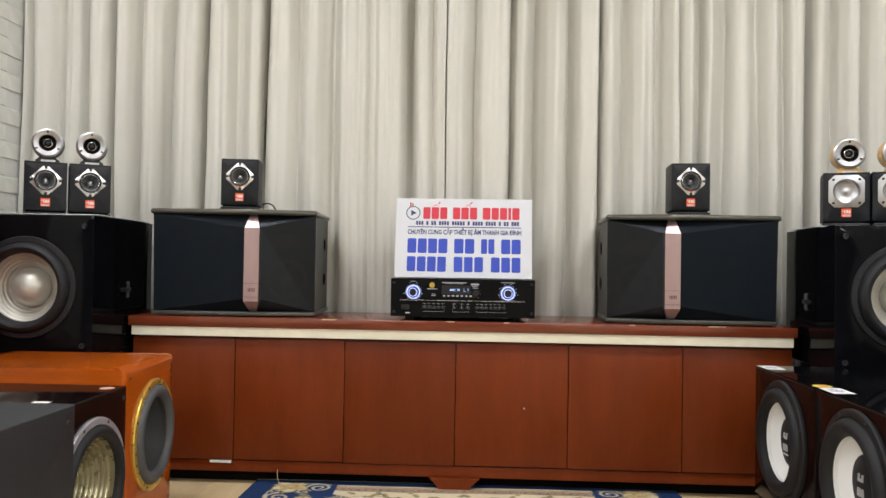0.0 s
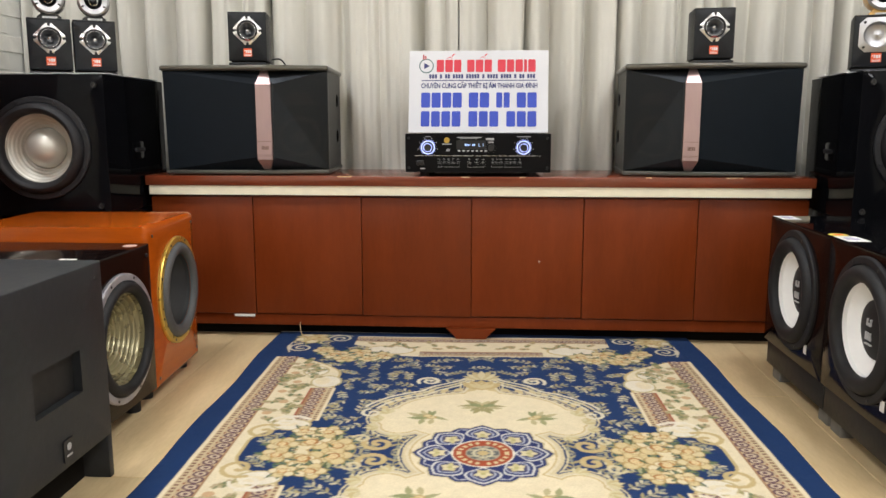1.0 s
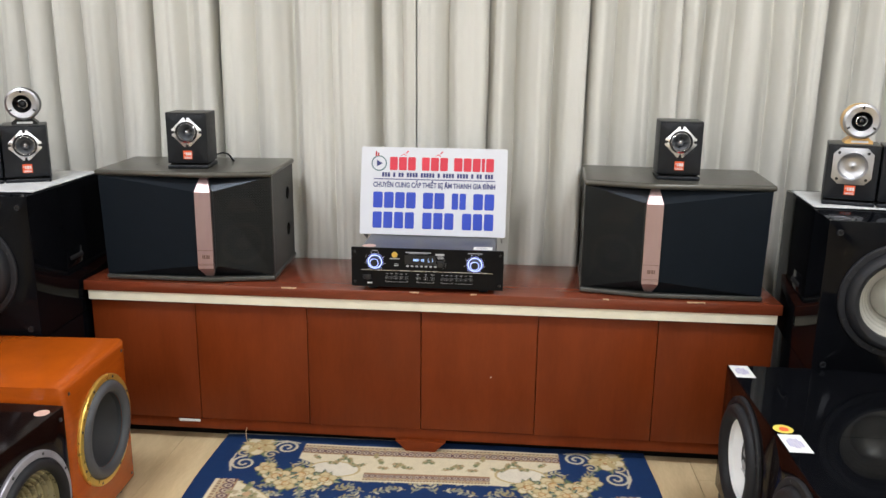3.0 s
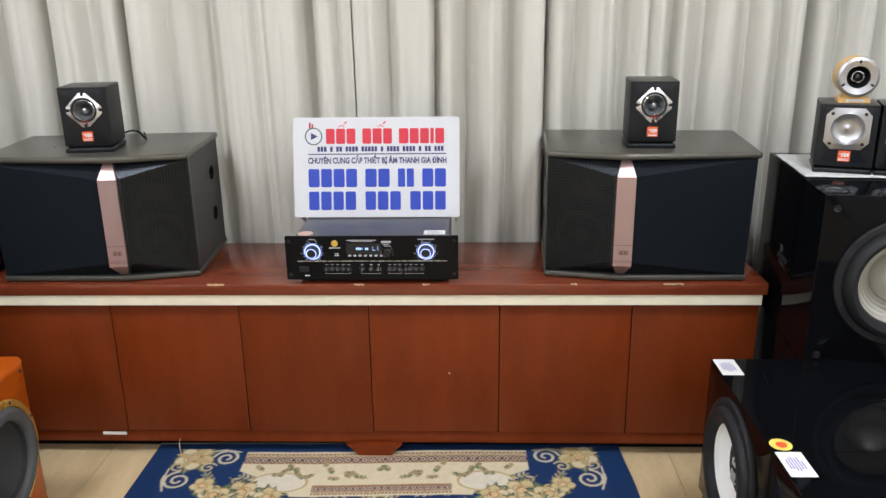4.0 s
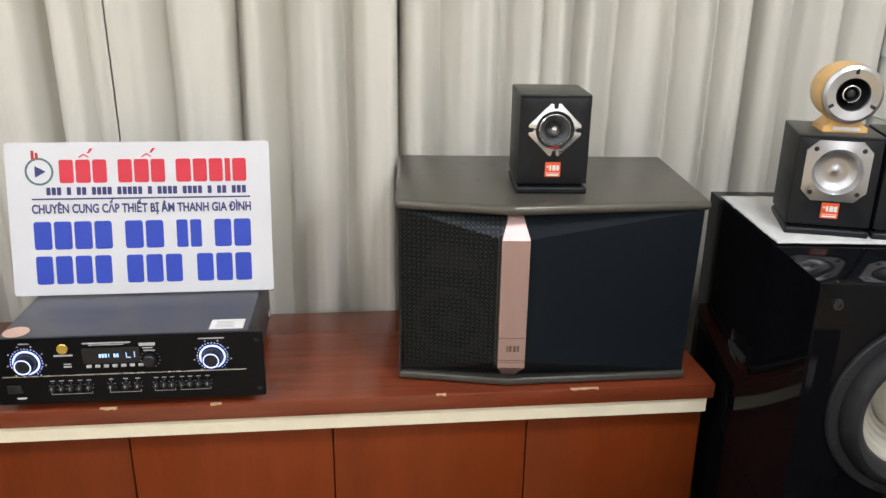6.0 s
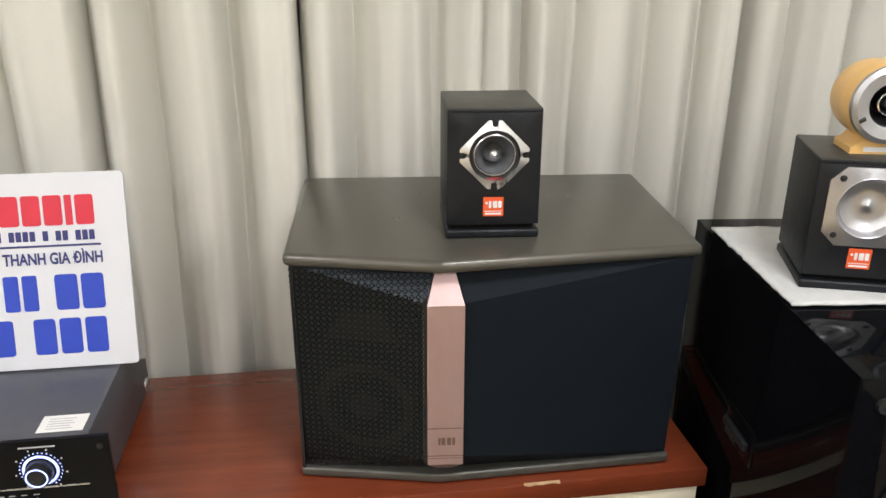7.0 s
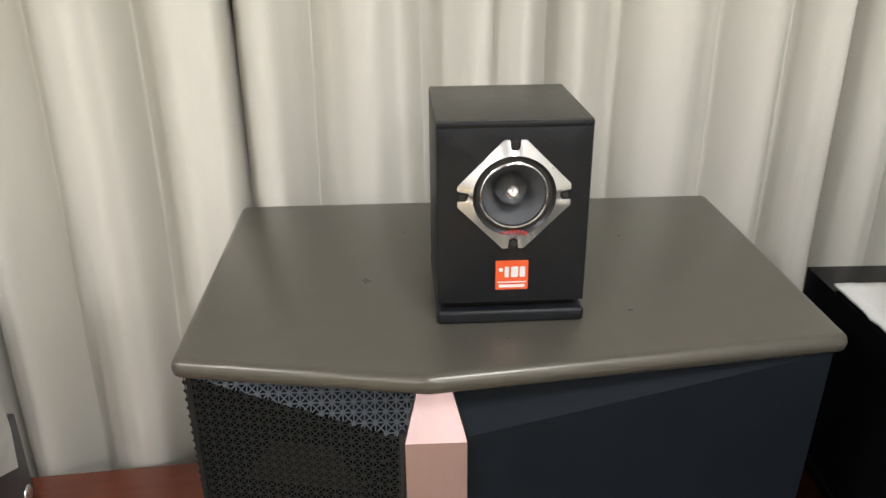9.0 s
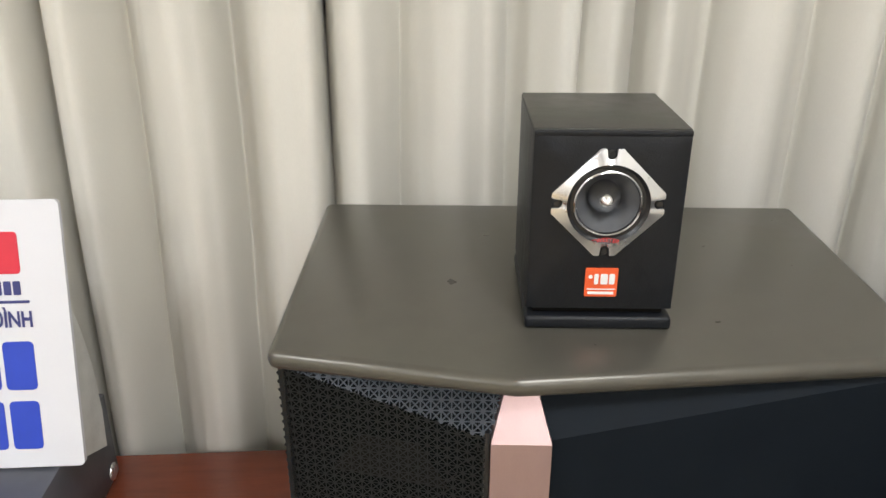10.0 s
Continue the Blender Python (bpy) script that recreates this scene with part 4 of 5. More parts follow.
def tall_sub(label, m, side, wx=-0.0125, wz=0.2135):
    """Glossy black cube with a silver woofer, on a second black cabinet."""
    low = thing("subwoofer", "glossy black subwoofer cabinet standing on the floor", "subwoofer", m, "stacked black subwoofers")
    part("body", boxed(-0.195, 0.195, 0.055, 0.52, 0.02, 0.462, 0.004), M_GLOSS, low)
    for x in (-0.16, 0.16):
        for y in (0.10, 0.47):
            part("foot", turned([(0, 0), (0.02, 0), (0.022, -0.021), (0, -0.021)], 20), M_RUBBER, low, "", pose(x, y, 0, 90, 0, 0))
    t = thing("subwoofer", label, "subwoofer", m @ pose(0, 0, 0.4625), "stacked black subwoofers")
    part("body", holed_body(0.39, 0.4345, 0.52, wx, wz, 0.150, 0.003, 0.004, 0.08), M_GLOSS, t)
    part("base_pad", boxed(-0.19, 0.19, 0.06, 0.5, 0, 0.0035), M_RUBBER, t)
    driver(t, pose(wx, 0, wz), 0.158, "silver")
    for x in (-0.166, 0.166):
        for z in (0.035, 0.405):
            part("grille_peg", turned([(0, 0.003), (0.004, 0.003), (0.0045, 0.006), (0.008, 0.006), (0.009, 0.0)], 16, x, z), M_BLACKPL, t)
    hz = 0.20
    hd = part("side_handle", boxed(side * 0.1935 - 0.004, side * 0.1935 + 0.004, 0.20, 0.30, hz - 0.03, hz + 0.03, 0.006), M_GLOSS, t, "black recessed handle")
    part("handle_bar", boxed(side * 0.2015 - 0.004, side * 0.2015 + 0.004, 0.21, 0.29, hz - 0.006, hz + 0.008, 0.003), M_RUBBER, hd)
    return t


SLX, SLY, SRX, SRY = -1.309, 2.372, 1.309, 2.347
tall_sub("glossy black subwoofer with large silver cone woofer", pose(SLX, SLY, 0, 0, 0, 4.0), 1)
tall_sub("glossy black subwoofer with large silver cone woofer", pose(SRX, SRY, 0, 0, 0, -6.3), -1, 0.006, 0.229)
ST = 0.8995


def felt(m, x0, x1, y0, y1, label):
    b = bmesh.new()
    n = 26
    g = [[b.verts.new((x0 + (x1 - x0) * i / n + 0.004 * noise.noise((i * 0.7, j * 0.7, 3)), y0 + (y1 - y0) * j / n + 0.004 * noise.noise((j * 0.6, i * 0.6, 9)),
                       0.004 + 0.0012 * noise.noise((i * 0.5, j * 0.5, 1)))) for j in range(n + 1)] for i in range(n + 1)]
    for i in range(n):
        for j in range(n):
            b.faces.new((g[i][j], g[i + 1][j], g[i + 1][j + 1], g[i][j + 1]))
    ob = part("felt_mat", b, M_FELT, None, "", m)
    so = ob.modifiers.new("pile", "SOLIDIFY")
    so.thickness = 0.003
    return tagged(ob, label, "mat", "felt mats")


felt(pose(SLX, SLY, ST, 0, 0, 4.0), -0.19, 0.188, 0.05, 0.5, "white felt mat laid on the black subwoofer")
felt(pose(SRX, SRY, ST, 0, 0, -6.3), -0.193, 0.19, 0.172, 0.460, "white felt mat laid on the black subwoofer")
FT = ST + 0.0055
BT = 0.0185 + BOXH
ca, sa = math.cos(radians(30)), math.sin(radians(30))
for k in (0, 1):
    q = (-1.357 + 0.1345 * ca * k, 2.535 + 0.1345 * sa * k, FT)
    tweeter_box("small black tweeter box with metal plate on the felt mat", pose(*q, 0, 0, 30))
    horn_tweeter("round bullet tweeter in a black housing", pose(q[0] - 0.008, q[1] + 0.02, FT + BT + 0.0018, 0, 0, 26), M_BLACKPL)
ca, sa = math.cos(radians(-19)), math.sin(radians(-19))
for k in (0, 1):
    q = (1.2375 + 0.1400 * ca * k, 2.568 + 0.1400 * sa * k, FT)
    tweeter_box("small black tweeter box with spun metal bowl on the felt mat", pose(*q, 0, 0, -19), horn=True)
    horn_tweeter("round bullet tweeter in an amber housing", pose(q[0] + 0.02, q[1] + 0.025, FT + 0.0185 + 0.154 + 0.0018, 0, 0, -14), M_AMBER)

# side-facing subwoofers: local -y turned towards the rug
RIGHT, LEFT = -90, 90


def white_sub(m):
    t = thing("subwoofer", "glossy black subwoofer with white cone woofer beside the rug", "subwoofer", m, "white-cone subwoofers")
    part("body", holed_body(0.414, 0.365, 0.42, 0, 0.308, 0.152, 0.118, 0.004, 0.08), M_MAROON, t)
    part("top_plate", boxed(-0.207, 0.207, 0.0015, 0.42, 0.4832, 0.4848), M_GLOSS, t, "mirror-black top")
    part("plinth", boxed(-0.205, 0.205, 0.012, 0.41, 0.045, 0.118, 0.003), M_SATIN, t)
    for x in (-0.17, 0.17):
        for y in (0.03, 0.36):
            part("foot", boxed(x - 0.03, x + 0.03, y, y + 0.035, 0, 0.045, 0.004), M_FOOT, t, "grey block foot")
    driver(t, pose(0, 0, 0.308), 0.162, "white")
    part("tag", prism(bmesh.new(), rrect(0.018, 0.024, 0.001, 1, 0.105, 0.172), -0.001, 0.0005), M_STICKER, t, "small white tag")
    s1 = part("paper_sticker", boxed(-0.205, -0.120, 0.004, 0.055, 0.4849, 0.4853), M_STICKER, t, "white sticker with lilac print", pose(0, 0, 0))
    b = bmesh.new()
    for k in range(6):
        box(b, -0.178 - 0.009 * (k in (1, 2, 3, 4)) + 0.004 * (k % 2), -0.146 + 0.006 * (k in (2, 3)), 0.014 + k * 0.0055, 0.017 + k * 0.0055, 0.4853, 0.4856)
    part("sticker_print", b, M_PURPLE, s1)
    return t


w1 = white_sub(pose(0.888, 2.157, 0, 0, 0, RIGHT))
white_sub(pose(0.888, 1.741, 0, 0, 0, RIGHT))
ys = part("round_sticker", turned([(0, 0.0006), (0.022, 0.0006), (0.022, 0)], 28), M_YELLOW, w1, "round yellow sticker with red print", pose(0.184, 0.026, 0.4849, -90, 0, 0))
part("sticker_print", turned([(0, 0.0009), (0.011, 0.0009), (0.011, 0.0003)], 20, 0.001, 0.001), M_LABEL, ys)

ob = thing("subwoofer", "orange lacquered wooden subwoofer with gold-ringed woofer", "subwoofer", pose(-0.842, 2.194, 0, 0, 0, LEFT + 3))
part("body", holed_body(0.368, 0.452, 0.50, 0.012, 0.275, 0.142, 0.03, 0.016, 0.08), M_ORANGE, ob, "", None, 50)
driver(ob, pose(0.012, 0, 0.275), 0.156, "gold")
for x in (-0.14, 0.14):
    for y in (0.05, 0.44):
        part("foot", turned([(0, 0), (0.02, 0), (0.022, -0.031), (0, -0.031)], 20), M_RUBBER, ob, "", pose(x, y, 0, 90, 0, 0))
for x in (-0.155, 0.155):
    for z in (0.06, 0.455):
        part("grille_peg", turned([(0, 0.002), (0.004, 0.002), (0.005, 0)], 14, x, z), M_BLACKPL, ob)

ob = thing("subwoofer", "dark brown lacquered subwoofer with ribbed tan cone", "subwoofer", pose(-0.822, 1.808, 0, 0, 0, LEFT))
part("body", holed_body(0.372, 0.395, 0.46, 0, 0.235, 0.150, 0.048, 0.005, 0.11), M_MAROON, ob)
driver(ob, pose(0.01, 0, 0.235), 0.160, "tan")
for x in (-0.14, 0.14):
    for y in (0.05, 0.40):
        part("foot", turned([(0, 0), (0.02, 0), (0.022, -0.049), (0, -0.049)], 20), M_RUBBER, ob, "", pose(x, y, 0, 90, 0, 0))
part("grille_peg", turned([(0, 0.003), (0.005, 0.003), (0.006, 0)], 14, 0.165, 0.415), M_BLACKPL, ob)
part("round_sticker", turned([(0, 0.0006), (0.018, 0.0006), (0.018, 0)], 28), M_PINKST, ob, "round pale pink sticker", pose(0.14, 0.03, 0.443, -90, 0, 0))
part("paper_sticker", boxed(-0.09, -0.06, 0.06, 0.10, 0.443, 0.4436), M_STICKER, ob, "white paper sticker")

ob = thing("subwoofer", "matt black vinyl subwoofer with slot port and raised skirt", "subwoofer", pose(-0.738, 1.384, 0, 0, 0, LEFT))
part("body", holed_body(0.386, 0.377, 0.44, 0.005, 0.268, 0.082, 0.095, 0.005, 0.028, 48, 0.043), M_VINYL, ob)
for x in (-0.184, 0.184):
    part("skirt", boxed(x - 0.009, x + 0.009, 0.002, 0.438, 0.0, 0.0955, 0.002), M_VINYL, ob)
part("base_board", boxed(-0.174, 0.174, 0.06, 0.43, 0.0, 0.094), M_DARK, ob)
part("port_mesh", boxed(-0.082, 0.092, 0.018, 0.027, 0.222, 0.314), M_BAFFLE, ob, "dark mesh deep in the slot port")
lg = part("badge", prism(bmesh.new(), rrect(0.036, 0.044, 0.003, 3, 0.018, 0.132), -0.003, 0.0005), M_BLACKPL, ob, "black badge with grey mark")
b = bmesh.new()
prism(b, rrect(0.014, 0.014, 0.006, 4, 0.018, 0.139), -0.0036, -0.0028)
prism(b, rrect(0.02, 0.004, 0.001, 1, 0.018, 0.122), -0.0036, -0.0028)
part("badge_mark", b, M_GREYPR, lg)
for x in (-0.165, 0.165):
    part("panel_screw", turned([(0, 0.002), (0.004, 0.0018), (0.005, 0)], 12, x, 0.44), M_BLACKPL, ob)

ob = thing("subwoofer", "black subwoofer with dark grey woofer standing on the floor", "subwoofer", pose(-0.748, 0.90, 0, 0, 0, LEFT))
part("body", holed_body(0.40, 0.46, 0.44, 0, 0.26, 0.155, 0.03, 0.006, 0.08), M_VINYL, ob)
driver(ob, pose(0, 0, 0.26), 0.165, "tan")
for x in (-0.14, 0.14):
    for y in (0.05, 0.38):
        part("foot", turned([(0, 0), (0.02, 0), (0.022, -0.031), (0, -0.031)], 20), M_RUBBER, ob, "", pose(x, y, 0, 90, 0, 0))


# ---- lattice-front wooden speakers ----
def lattice_speaker(m, h):
    t = thing("wooden_speaker", "vintage walnut loudspeaker with brown lattice grille", "speaker", m, "stacked lattice speakers")
    w, d = 0.46, 0.34
    part("body", boxed(-w / 2 + 0.004, w / 2 - 0.004, 0.03, d, 0.004, h - 0.004), M_WALNUT, t)
    for q in ((-w / 2, w / 2, 0, 0.032), (-w / 2, w / 2, h - 0.032, h)):
        part("frame_rail", boxed(q[0], q[1], 0.0, 0.06, q[2], q[3], 0.005), M_WALNUT, t)
    for q in ((-w / 2, -w / 2 + 0.027), (w / 2 - 0.027, w / 2)):
        part("frame_stile", boxed(q[0], q[1], 0.0, 0.06, 0.032, h - 0.032, 0.005), M_WALNUT, t)
    part("grille_cloth", boxed(-w / 2 + 0.027, w / 2 - 0.027, 0.026, 0.029, 0.032, h - 0.032), M_GRILLEBACK, t)
    g = bmesh.new()
    cols = 15
    px = (w - 0.054) / cols
    nz = 120
    for i in range(cols + 1):
        x0 = -w / 2 + 0.027 + px * i
        s = 1 if i % 2 else -1
        rows_l = []
        for k in range(nz + 1):
            z = 0.032 + (h - 0.064) * k / nz
            a = max(-1.0, min(1.0, 1.5 * math.sin(2 * math.pi * z / 0.080)))
            xx = min(max(x0 + s * px * 0.24 * a, -w / 2 + 0.034), w / 2 - 0.034)
            rows_l.append([g.verts.new((xx + dx, y, z)) for dx, y in ((-0.0095, 0.021), (-0.004, 0.013), (0.004, 0.013), (0.0095, 0.021))])
        for k in range(nz):
            for e in range(3):
                g.faces.new((rows_l[k][e], rows_l[k][e + 1], rows_l[k + 1][e + 1], rows_l[k + 1][e]))
    part("lattice", g, M_LATTICE, t, "carved brown lattice", keep=True)
    return t


LX, LY = -1.575, 2.02
lattice_speaker(pose(LX, LY, 0, 0, 0, 22), 0.668)
lattice_speaker(pose(LX, LY, 0.670, 0, 0, 22), 0.668)


# ---- cables ----
def cable(name, pts, r, material, label):
    cu = bpy.data.curves.new(name, "CURVE")
    cu.dimensions, cu.bevel_depth, cu.bevel_resolution = "3D", r, 3
    sp = cu.splines.new("BEZIER")
    sp.bezier_points.add(len(pts) - 1)
    for p, q in zip(sp.bezier_points, pts):
        p.co, p.handle_left_type, p.handle_right_type = q, "AUTO", "AUTO"
    cu.materials.append(material)
    return tagged(new(name, cu), label, "cable")


cable("speaker_cable", [(-0.735, 2.865, KT + 0.03), (-0.70, 2.885, KT + 0.034), (-0.685, 2.91, KT + 0.008), (-0.70, 2.95, KT + 0.004), (-0.74, 3.04, KT + 0.003)], 0.0028, M_RUBBER, "black cable behind the small tweeter box")
cable("thin_wire", [(-0.605, 2.71, 0.06), (-0.60, 2.668, 0.045), (-0.585, 2.655, 0.015), (-0.57, 2.66, 0.011)], 0.0012, M_RAWEDGE, "thin brown wire hanging below the sideboard")


# ---- rug ----
RHX, RHY, CELL = 0.724, 1.0, 0.0026
nu, nv = int(RHX / CELL), int(RHY / CELL)
UU, VV = np.meshgrid((np.arange(nu) + 0.5) * RHX / nu, (np.arange(nv) + 0.5) * RHY / nv, indexing="ij")
NAVY, CREAM, TAN, GOLDC, PLUM, GREEN, ROSE, REDC, PALE, OLIVE = ((0.015, 0.039, 0.122), (0.73, 0.64, 0.44), (0.50, 0.36, 0.21), (0.52, 0.40, 0.19), (0.12, 0.06, 0.075),
                                                            (0.17, 0.20, 0.10), (0.62, 0.33, 0.15), (0.34, 0.07, 0.03), (0.74, 0.68, 0.55), (0.33, 0.29, 0.14))
IMG = np.empty((nu, nv, 3))
IMG[:] = NAVY


def fill(mask, c):
    IMG[mask] = c


def ell(u, v, a, b, rot=0.0):
    c, s = math.cos(rot), math.sin(rot)
    x, y = UU - u, VV - v
    return ((x * c + y * s) / a) ** 2 + ((-x * s + y * c) / b) ** 2 < 1


def leaf(u, v, ln, wd, rot, c):
    cs, sn = math.cos(rot), math.sin(rot)
    x, y = (UU - u) * cs + (VV - v) * sn, -(UU - u) * sn + (VV - v) * cs
    fill((x > 0) & (x < ln) & (np.abs(y) < wd * np.sin(np.clip(x / ln, 0, 1) * math.pi)), c)


def stroke(pts, w, c):
    for (a, b), (p, q) in zip(pts, pts[1:]):
        dx, dy = p - a, q - b
        l2 = dx * dx + dy * dy + 1e-12
        t = np.clip(((UU - a) * dx + (VV - b) * dy) / l2, 0, 1)
        fill((UU - a - t * dx) ** 2 + (VV - b - t * dy) ** 2 < w * w, c)


def scroll(u, v, r, turns, a0, hand, w, c):
    pts = []
    for k in range(int(14 * turns) + 1):
        f = k / (14 * turns)
        a = a0 + hand * f * turns * 2 * math.pi
        pts.append((u + r * (1 - 0.85 * f) * math.cos(a), v + r * (1 - 0.85 * f) * math.sin(a)))
    stroke(pts, w, c)


rg = random.Random(11)


def rose(u, v, r):
    """A full-blown flower: leaves, an outer and an inner ring of shaded petals, a warm heart."""
    for k in range(9):
        a = k * 0.7 + rg.uniform(-0.2, 0.2)
        ln = r * rg.uniform(1.35, 1.95)
        leaf(u, v, ln, r * 0.30, a, rg.choice(((0.06, 0.10, 0.08), (0.09, 0.12, 0.06), (0.05, 0.10, 0.10))))
        leaf(u + 0.3 * r * math.cos(a), v + 0.3 * r * math.sin(a), ln - 0.45 * r, r * 0.15, a + 0.06, rg.choice((GREEN, OLIVE, (0.36, 0.36, 0.20))))
    for far, big, n in ((0.62, 0.62, 5), (0.26, 0.44, 3)):
        a0 = rg.random() * 6
        for k in range(n):
            a = a0 + k * 6.283 / n
            x, y = u + far * r * math.cos(a), v + far * r * math.sin(a)
            fill(ell(x, y, r * big, r * big * 0.86, a), (0.36, 0.24, 0.10))
            fill(ell(x, y, r * (big - 0.05), r * (big * 0.86 - 0.05), a), rg.choice(((0.50, 0.37, 0.17), (0.56, 0.44, 0.22), (0.47, 0.33, 0.14))))
            fill(ell(x + 0.10 * r * math.cos(a), y + 0.10 * r * math.sin(a), r * (big - 0.17), r * (big * 0.86 - 0.14), a), rg.choice(((0.66, 0.55, 0.32), (0.70, 0.61, 0.40), (0.62, 0.50, 0.27))))
    fill(ell(u, v, r * 0.44, r * 0.40), (0.36, 0.17, 0.06))
    fill(ell(u + 0.06 * r, v + 0.05 * r, r * 0.34, r * 0.30), (0.56, 0.32, 0.12))
    scroll(u, v, r * 0.30, 1.4, rg.random() * 6, 1, r * 0.075, (0.68, 0.54, 0.30))


def spray(u, v, ln, rot, cols, n=4, wd=0.007):
    stroke([(u, v), (u + ln * math.cos(rot), v + ln * math.sin(rot))], 0.0017, cols[0])
    for k in range(n):
        f = (k + 0.6) / n
        for s in (1, -1):
            leaf(u + ln * f * math.cos(rot), v + ln * f * math.sin(rot), ln * 0.42, wd, rot + s * rg.uniform(0.6, 1.0), rg.choice(cols))
    leaf(u + ln * math.cos(rot), v + ln * math.sin(rot), ln * 0.35, wd, rot, cols[-1])


# leafy sprays over the blue field
FIELD = [(0.36, 0.32, 0.19), (0.48, 0.43, 0.28), (0.58, 0.51, 0.34), (0.38, 0.31, 0.15), (0.26, 0.27, 0.22)]
for gu in range(9):
    for gv in range(14):
        u, v = 0.03 + 0.058 * gu + rg.uniform(-0.014, 0.014), 0.02 + 0.060 * gv + rg.uniform(-0.014, 0.014)
        a = rg.uniform(0, 6.28)
        spray(u - 0.02 * math.cos(a), v - 0.02 * math.sin(a), rg.uniform(0.044, 0.062), a, FIELD, 3, 0.0042)
# side panel: cream ground between plaited bands
side = (UU > 0.40) & (UU < 0.652) & (VV < 0.69)
waist = 0.418 + 0.135 * np.exp(-(VV / 0.135) ** 4) + 0.15 * np.clip((VV - 0.52) / 0.16, 0, 1) ** 2
side &= UU > waist
fill(side, CREAM)
fill(side & (UU < waist + 0.008), GOLDC)


def plait(along, across, lo, hi, mask):
    """A band of scallops and dots between two lines."""
    band = mask & (across > lo) & (across < hi)
    fill(band, (0.58, 0.46, 0.28))
    w = hi - lo
    k = (across - lo) / w
    step = w * 0.46
    da = ((along / step) % 1.0 - 0.5) * step / w
    d = np.hypot(da, (k - 0.30) * 0.8)
    fill(band & (k > 0.06) & (k < 0.68), (0.52, 0.39, 0.24))
    fill(band & (k > 0.06) & (k < 0.68) & (d < 0.225), PLUM)
    fill(band & (d < 0.150), (0.58, 0.46, 0.33))
    fill(band & (d < 0.075), PLUM)
    fill(band & (k > 0.56) & (k < 0.68) & (np.abs(da) > 0.17), (0.28, 0.10, 0.06))
    ph2 = (along / (w * 0.23)) % 1.0
    fill(band & (k > 0.76) & (k < 0.90) & (np.abs(ph2 - 0.5) < 0.26), (0.22, 0.12, 0.08))
    fill(mask & (np.abs(across - lo) < 0.0028), (0.34, 0.19, 0.10))
    fill(mask & (np.abs(across - hi) < 0.0034), CREAM)


plait(VV, UU, 0.588, 0.652, VV < 0.70)
inner_strip = (VV > 0.175) & (VV < 0.415)
plait(VV, 1.0 - UU, 1.0 - 0.478, 1.0 - 0.418, inner_strip)
fill(inner_strip & (np.abs(UU - 0.484) < 0.003), (0.33, 0.09, 0.05))
for (eu, ev, ea, eb) in ((0.452, 0.468, 0.046, 0.052), (0.50, 0.56, 0.040, 0.045), (0.478, 0.145, 0.052, 0.036)):
    fill(ell(eu, ev, ea, eb), (0.50, 0.42, 0.22))
    fill(ell(eu, ev, ea - 0.006, eb - 0.006), PALE)
    fill(ell(eu + 0.012, ev + 0.004, ea - 0.024, eb - 0.022), CREAM)
for k in range(44):
    spray(rg.uniform(0.500, 0.570), rg.uniform(0.14, 0.66), 0.036, rg.uniform(0, 6.28), [OLIVE, GREEN, (0.45, 0.36, 0.22)], 3, 0.006)
for k in range(6):
    v = 0.22 + 0.08 * k
    fill(ell(0.548 + 0.012 * (-1) ** k, v, 0.013, 0.012), (0.55, 0.36, 0.20))
# end panel
endp = (VV > 0.725) & (VV < 0.945) & (UU < 0.26 + 0.17 * np.clip((VV - 0.725) / 0.12, 0, 1) ** 1.5)
fill(endp, CREAM)
fill(ell(0.30, 0.79, 0.085, 0.05), GOLDC)
fill(ell(0.30, 0.79, 0.077, 0.043), PALE)
plait(UU, VV, 0.885, 0.940, UU < 0.43)
plait(UU, 2.0 - VV, 2.0 - 0.772, 2.0 - 0.728, UU < 0.20)
for k in range(14):
    spray(0.02 + 0.026 * k, rg.uniform(0.800, 0.865), 0.03, rg.uniform(-0.6, 3.6), [OLIVE, GREEN, (0.42, 0.30, 0.16)], 3, 0.005)
# corner motif
rose(0.585, 0.912, 0.050)
for a in (0.3, 2.0, 3.6, 5.2):
    leaf(0.585, 0.915, 0.066, 0.012, a, GOLDC)
scroll(0.487, 0.912, 0.042, 1.7, 0.2, 1, 0.0042, (0.62, 0.55, 0.40))
scroll(0.530, 0.862, 0.026, 1.3, 2.6, -1, 0.0034, (0.55, 0.46, 0.28))
scroll(0.602, 0.80, 0.044, 1.7, 1.4, -1, 0.0042, (0.62, 0.55, 0.40))
scroll(0.622, 0.870, 0.024, 1.2, 4.0, 1, 0.0034, (0.55, 0.46, 0.28))
stroke([(0.45, 0.945), (0.50, 0.955), (0.55, 0.945)], 0.003, (0.62, 0.55, 0.40))
stroke([(0.645, 0.86), (0.648, 0.80), (0.63, 0.75)], 0.003, (0.62, 0.55, 0.40))
for u, v, r in ((0.40, 0.745, 0.042), (0.475, 0.73, 0.038), (0.320, 0.725, 0.034), (0.435, 0.690, 0.032), (0.520, 0.775, 0.030), (0.36, 0.690, 0.026)):
    rose(u, v, r)
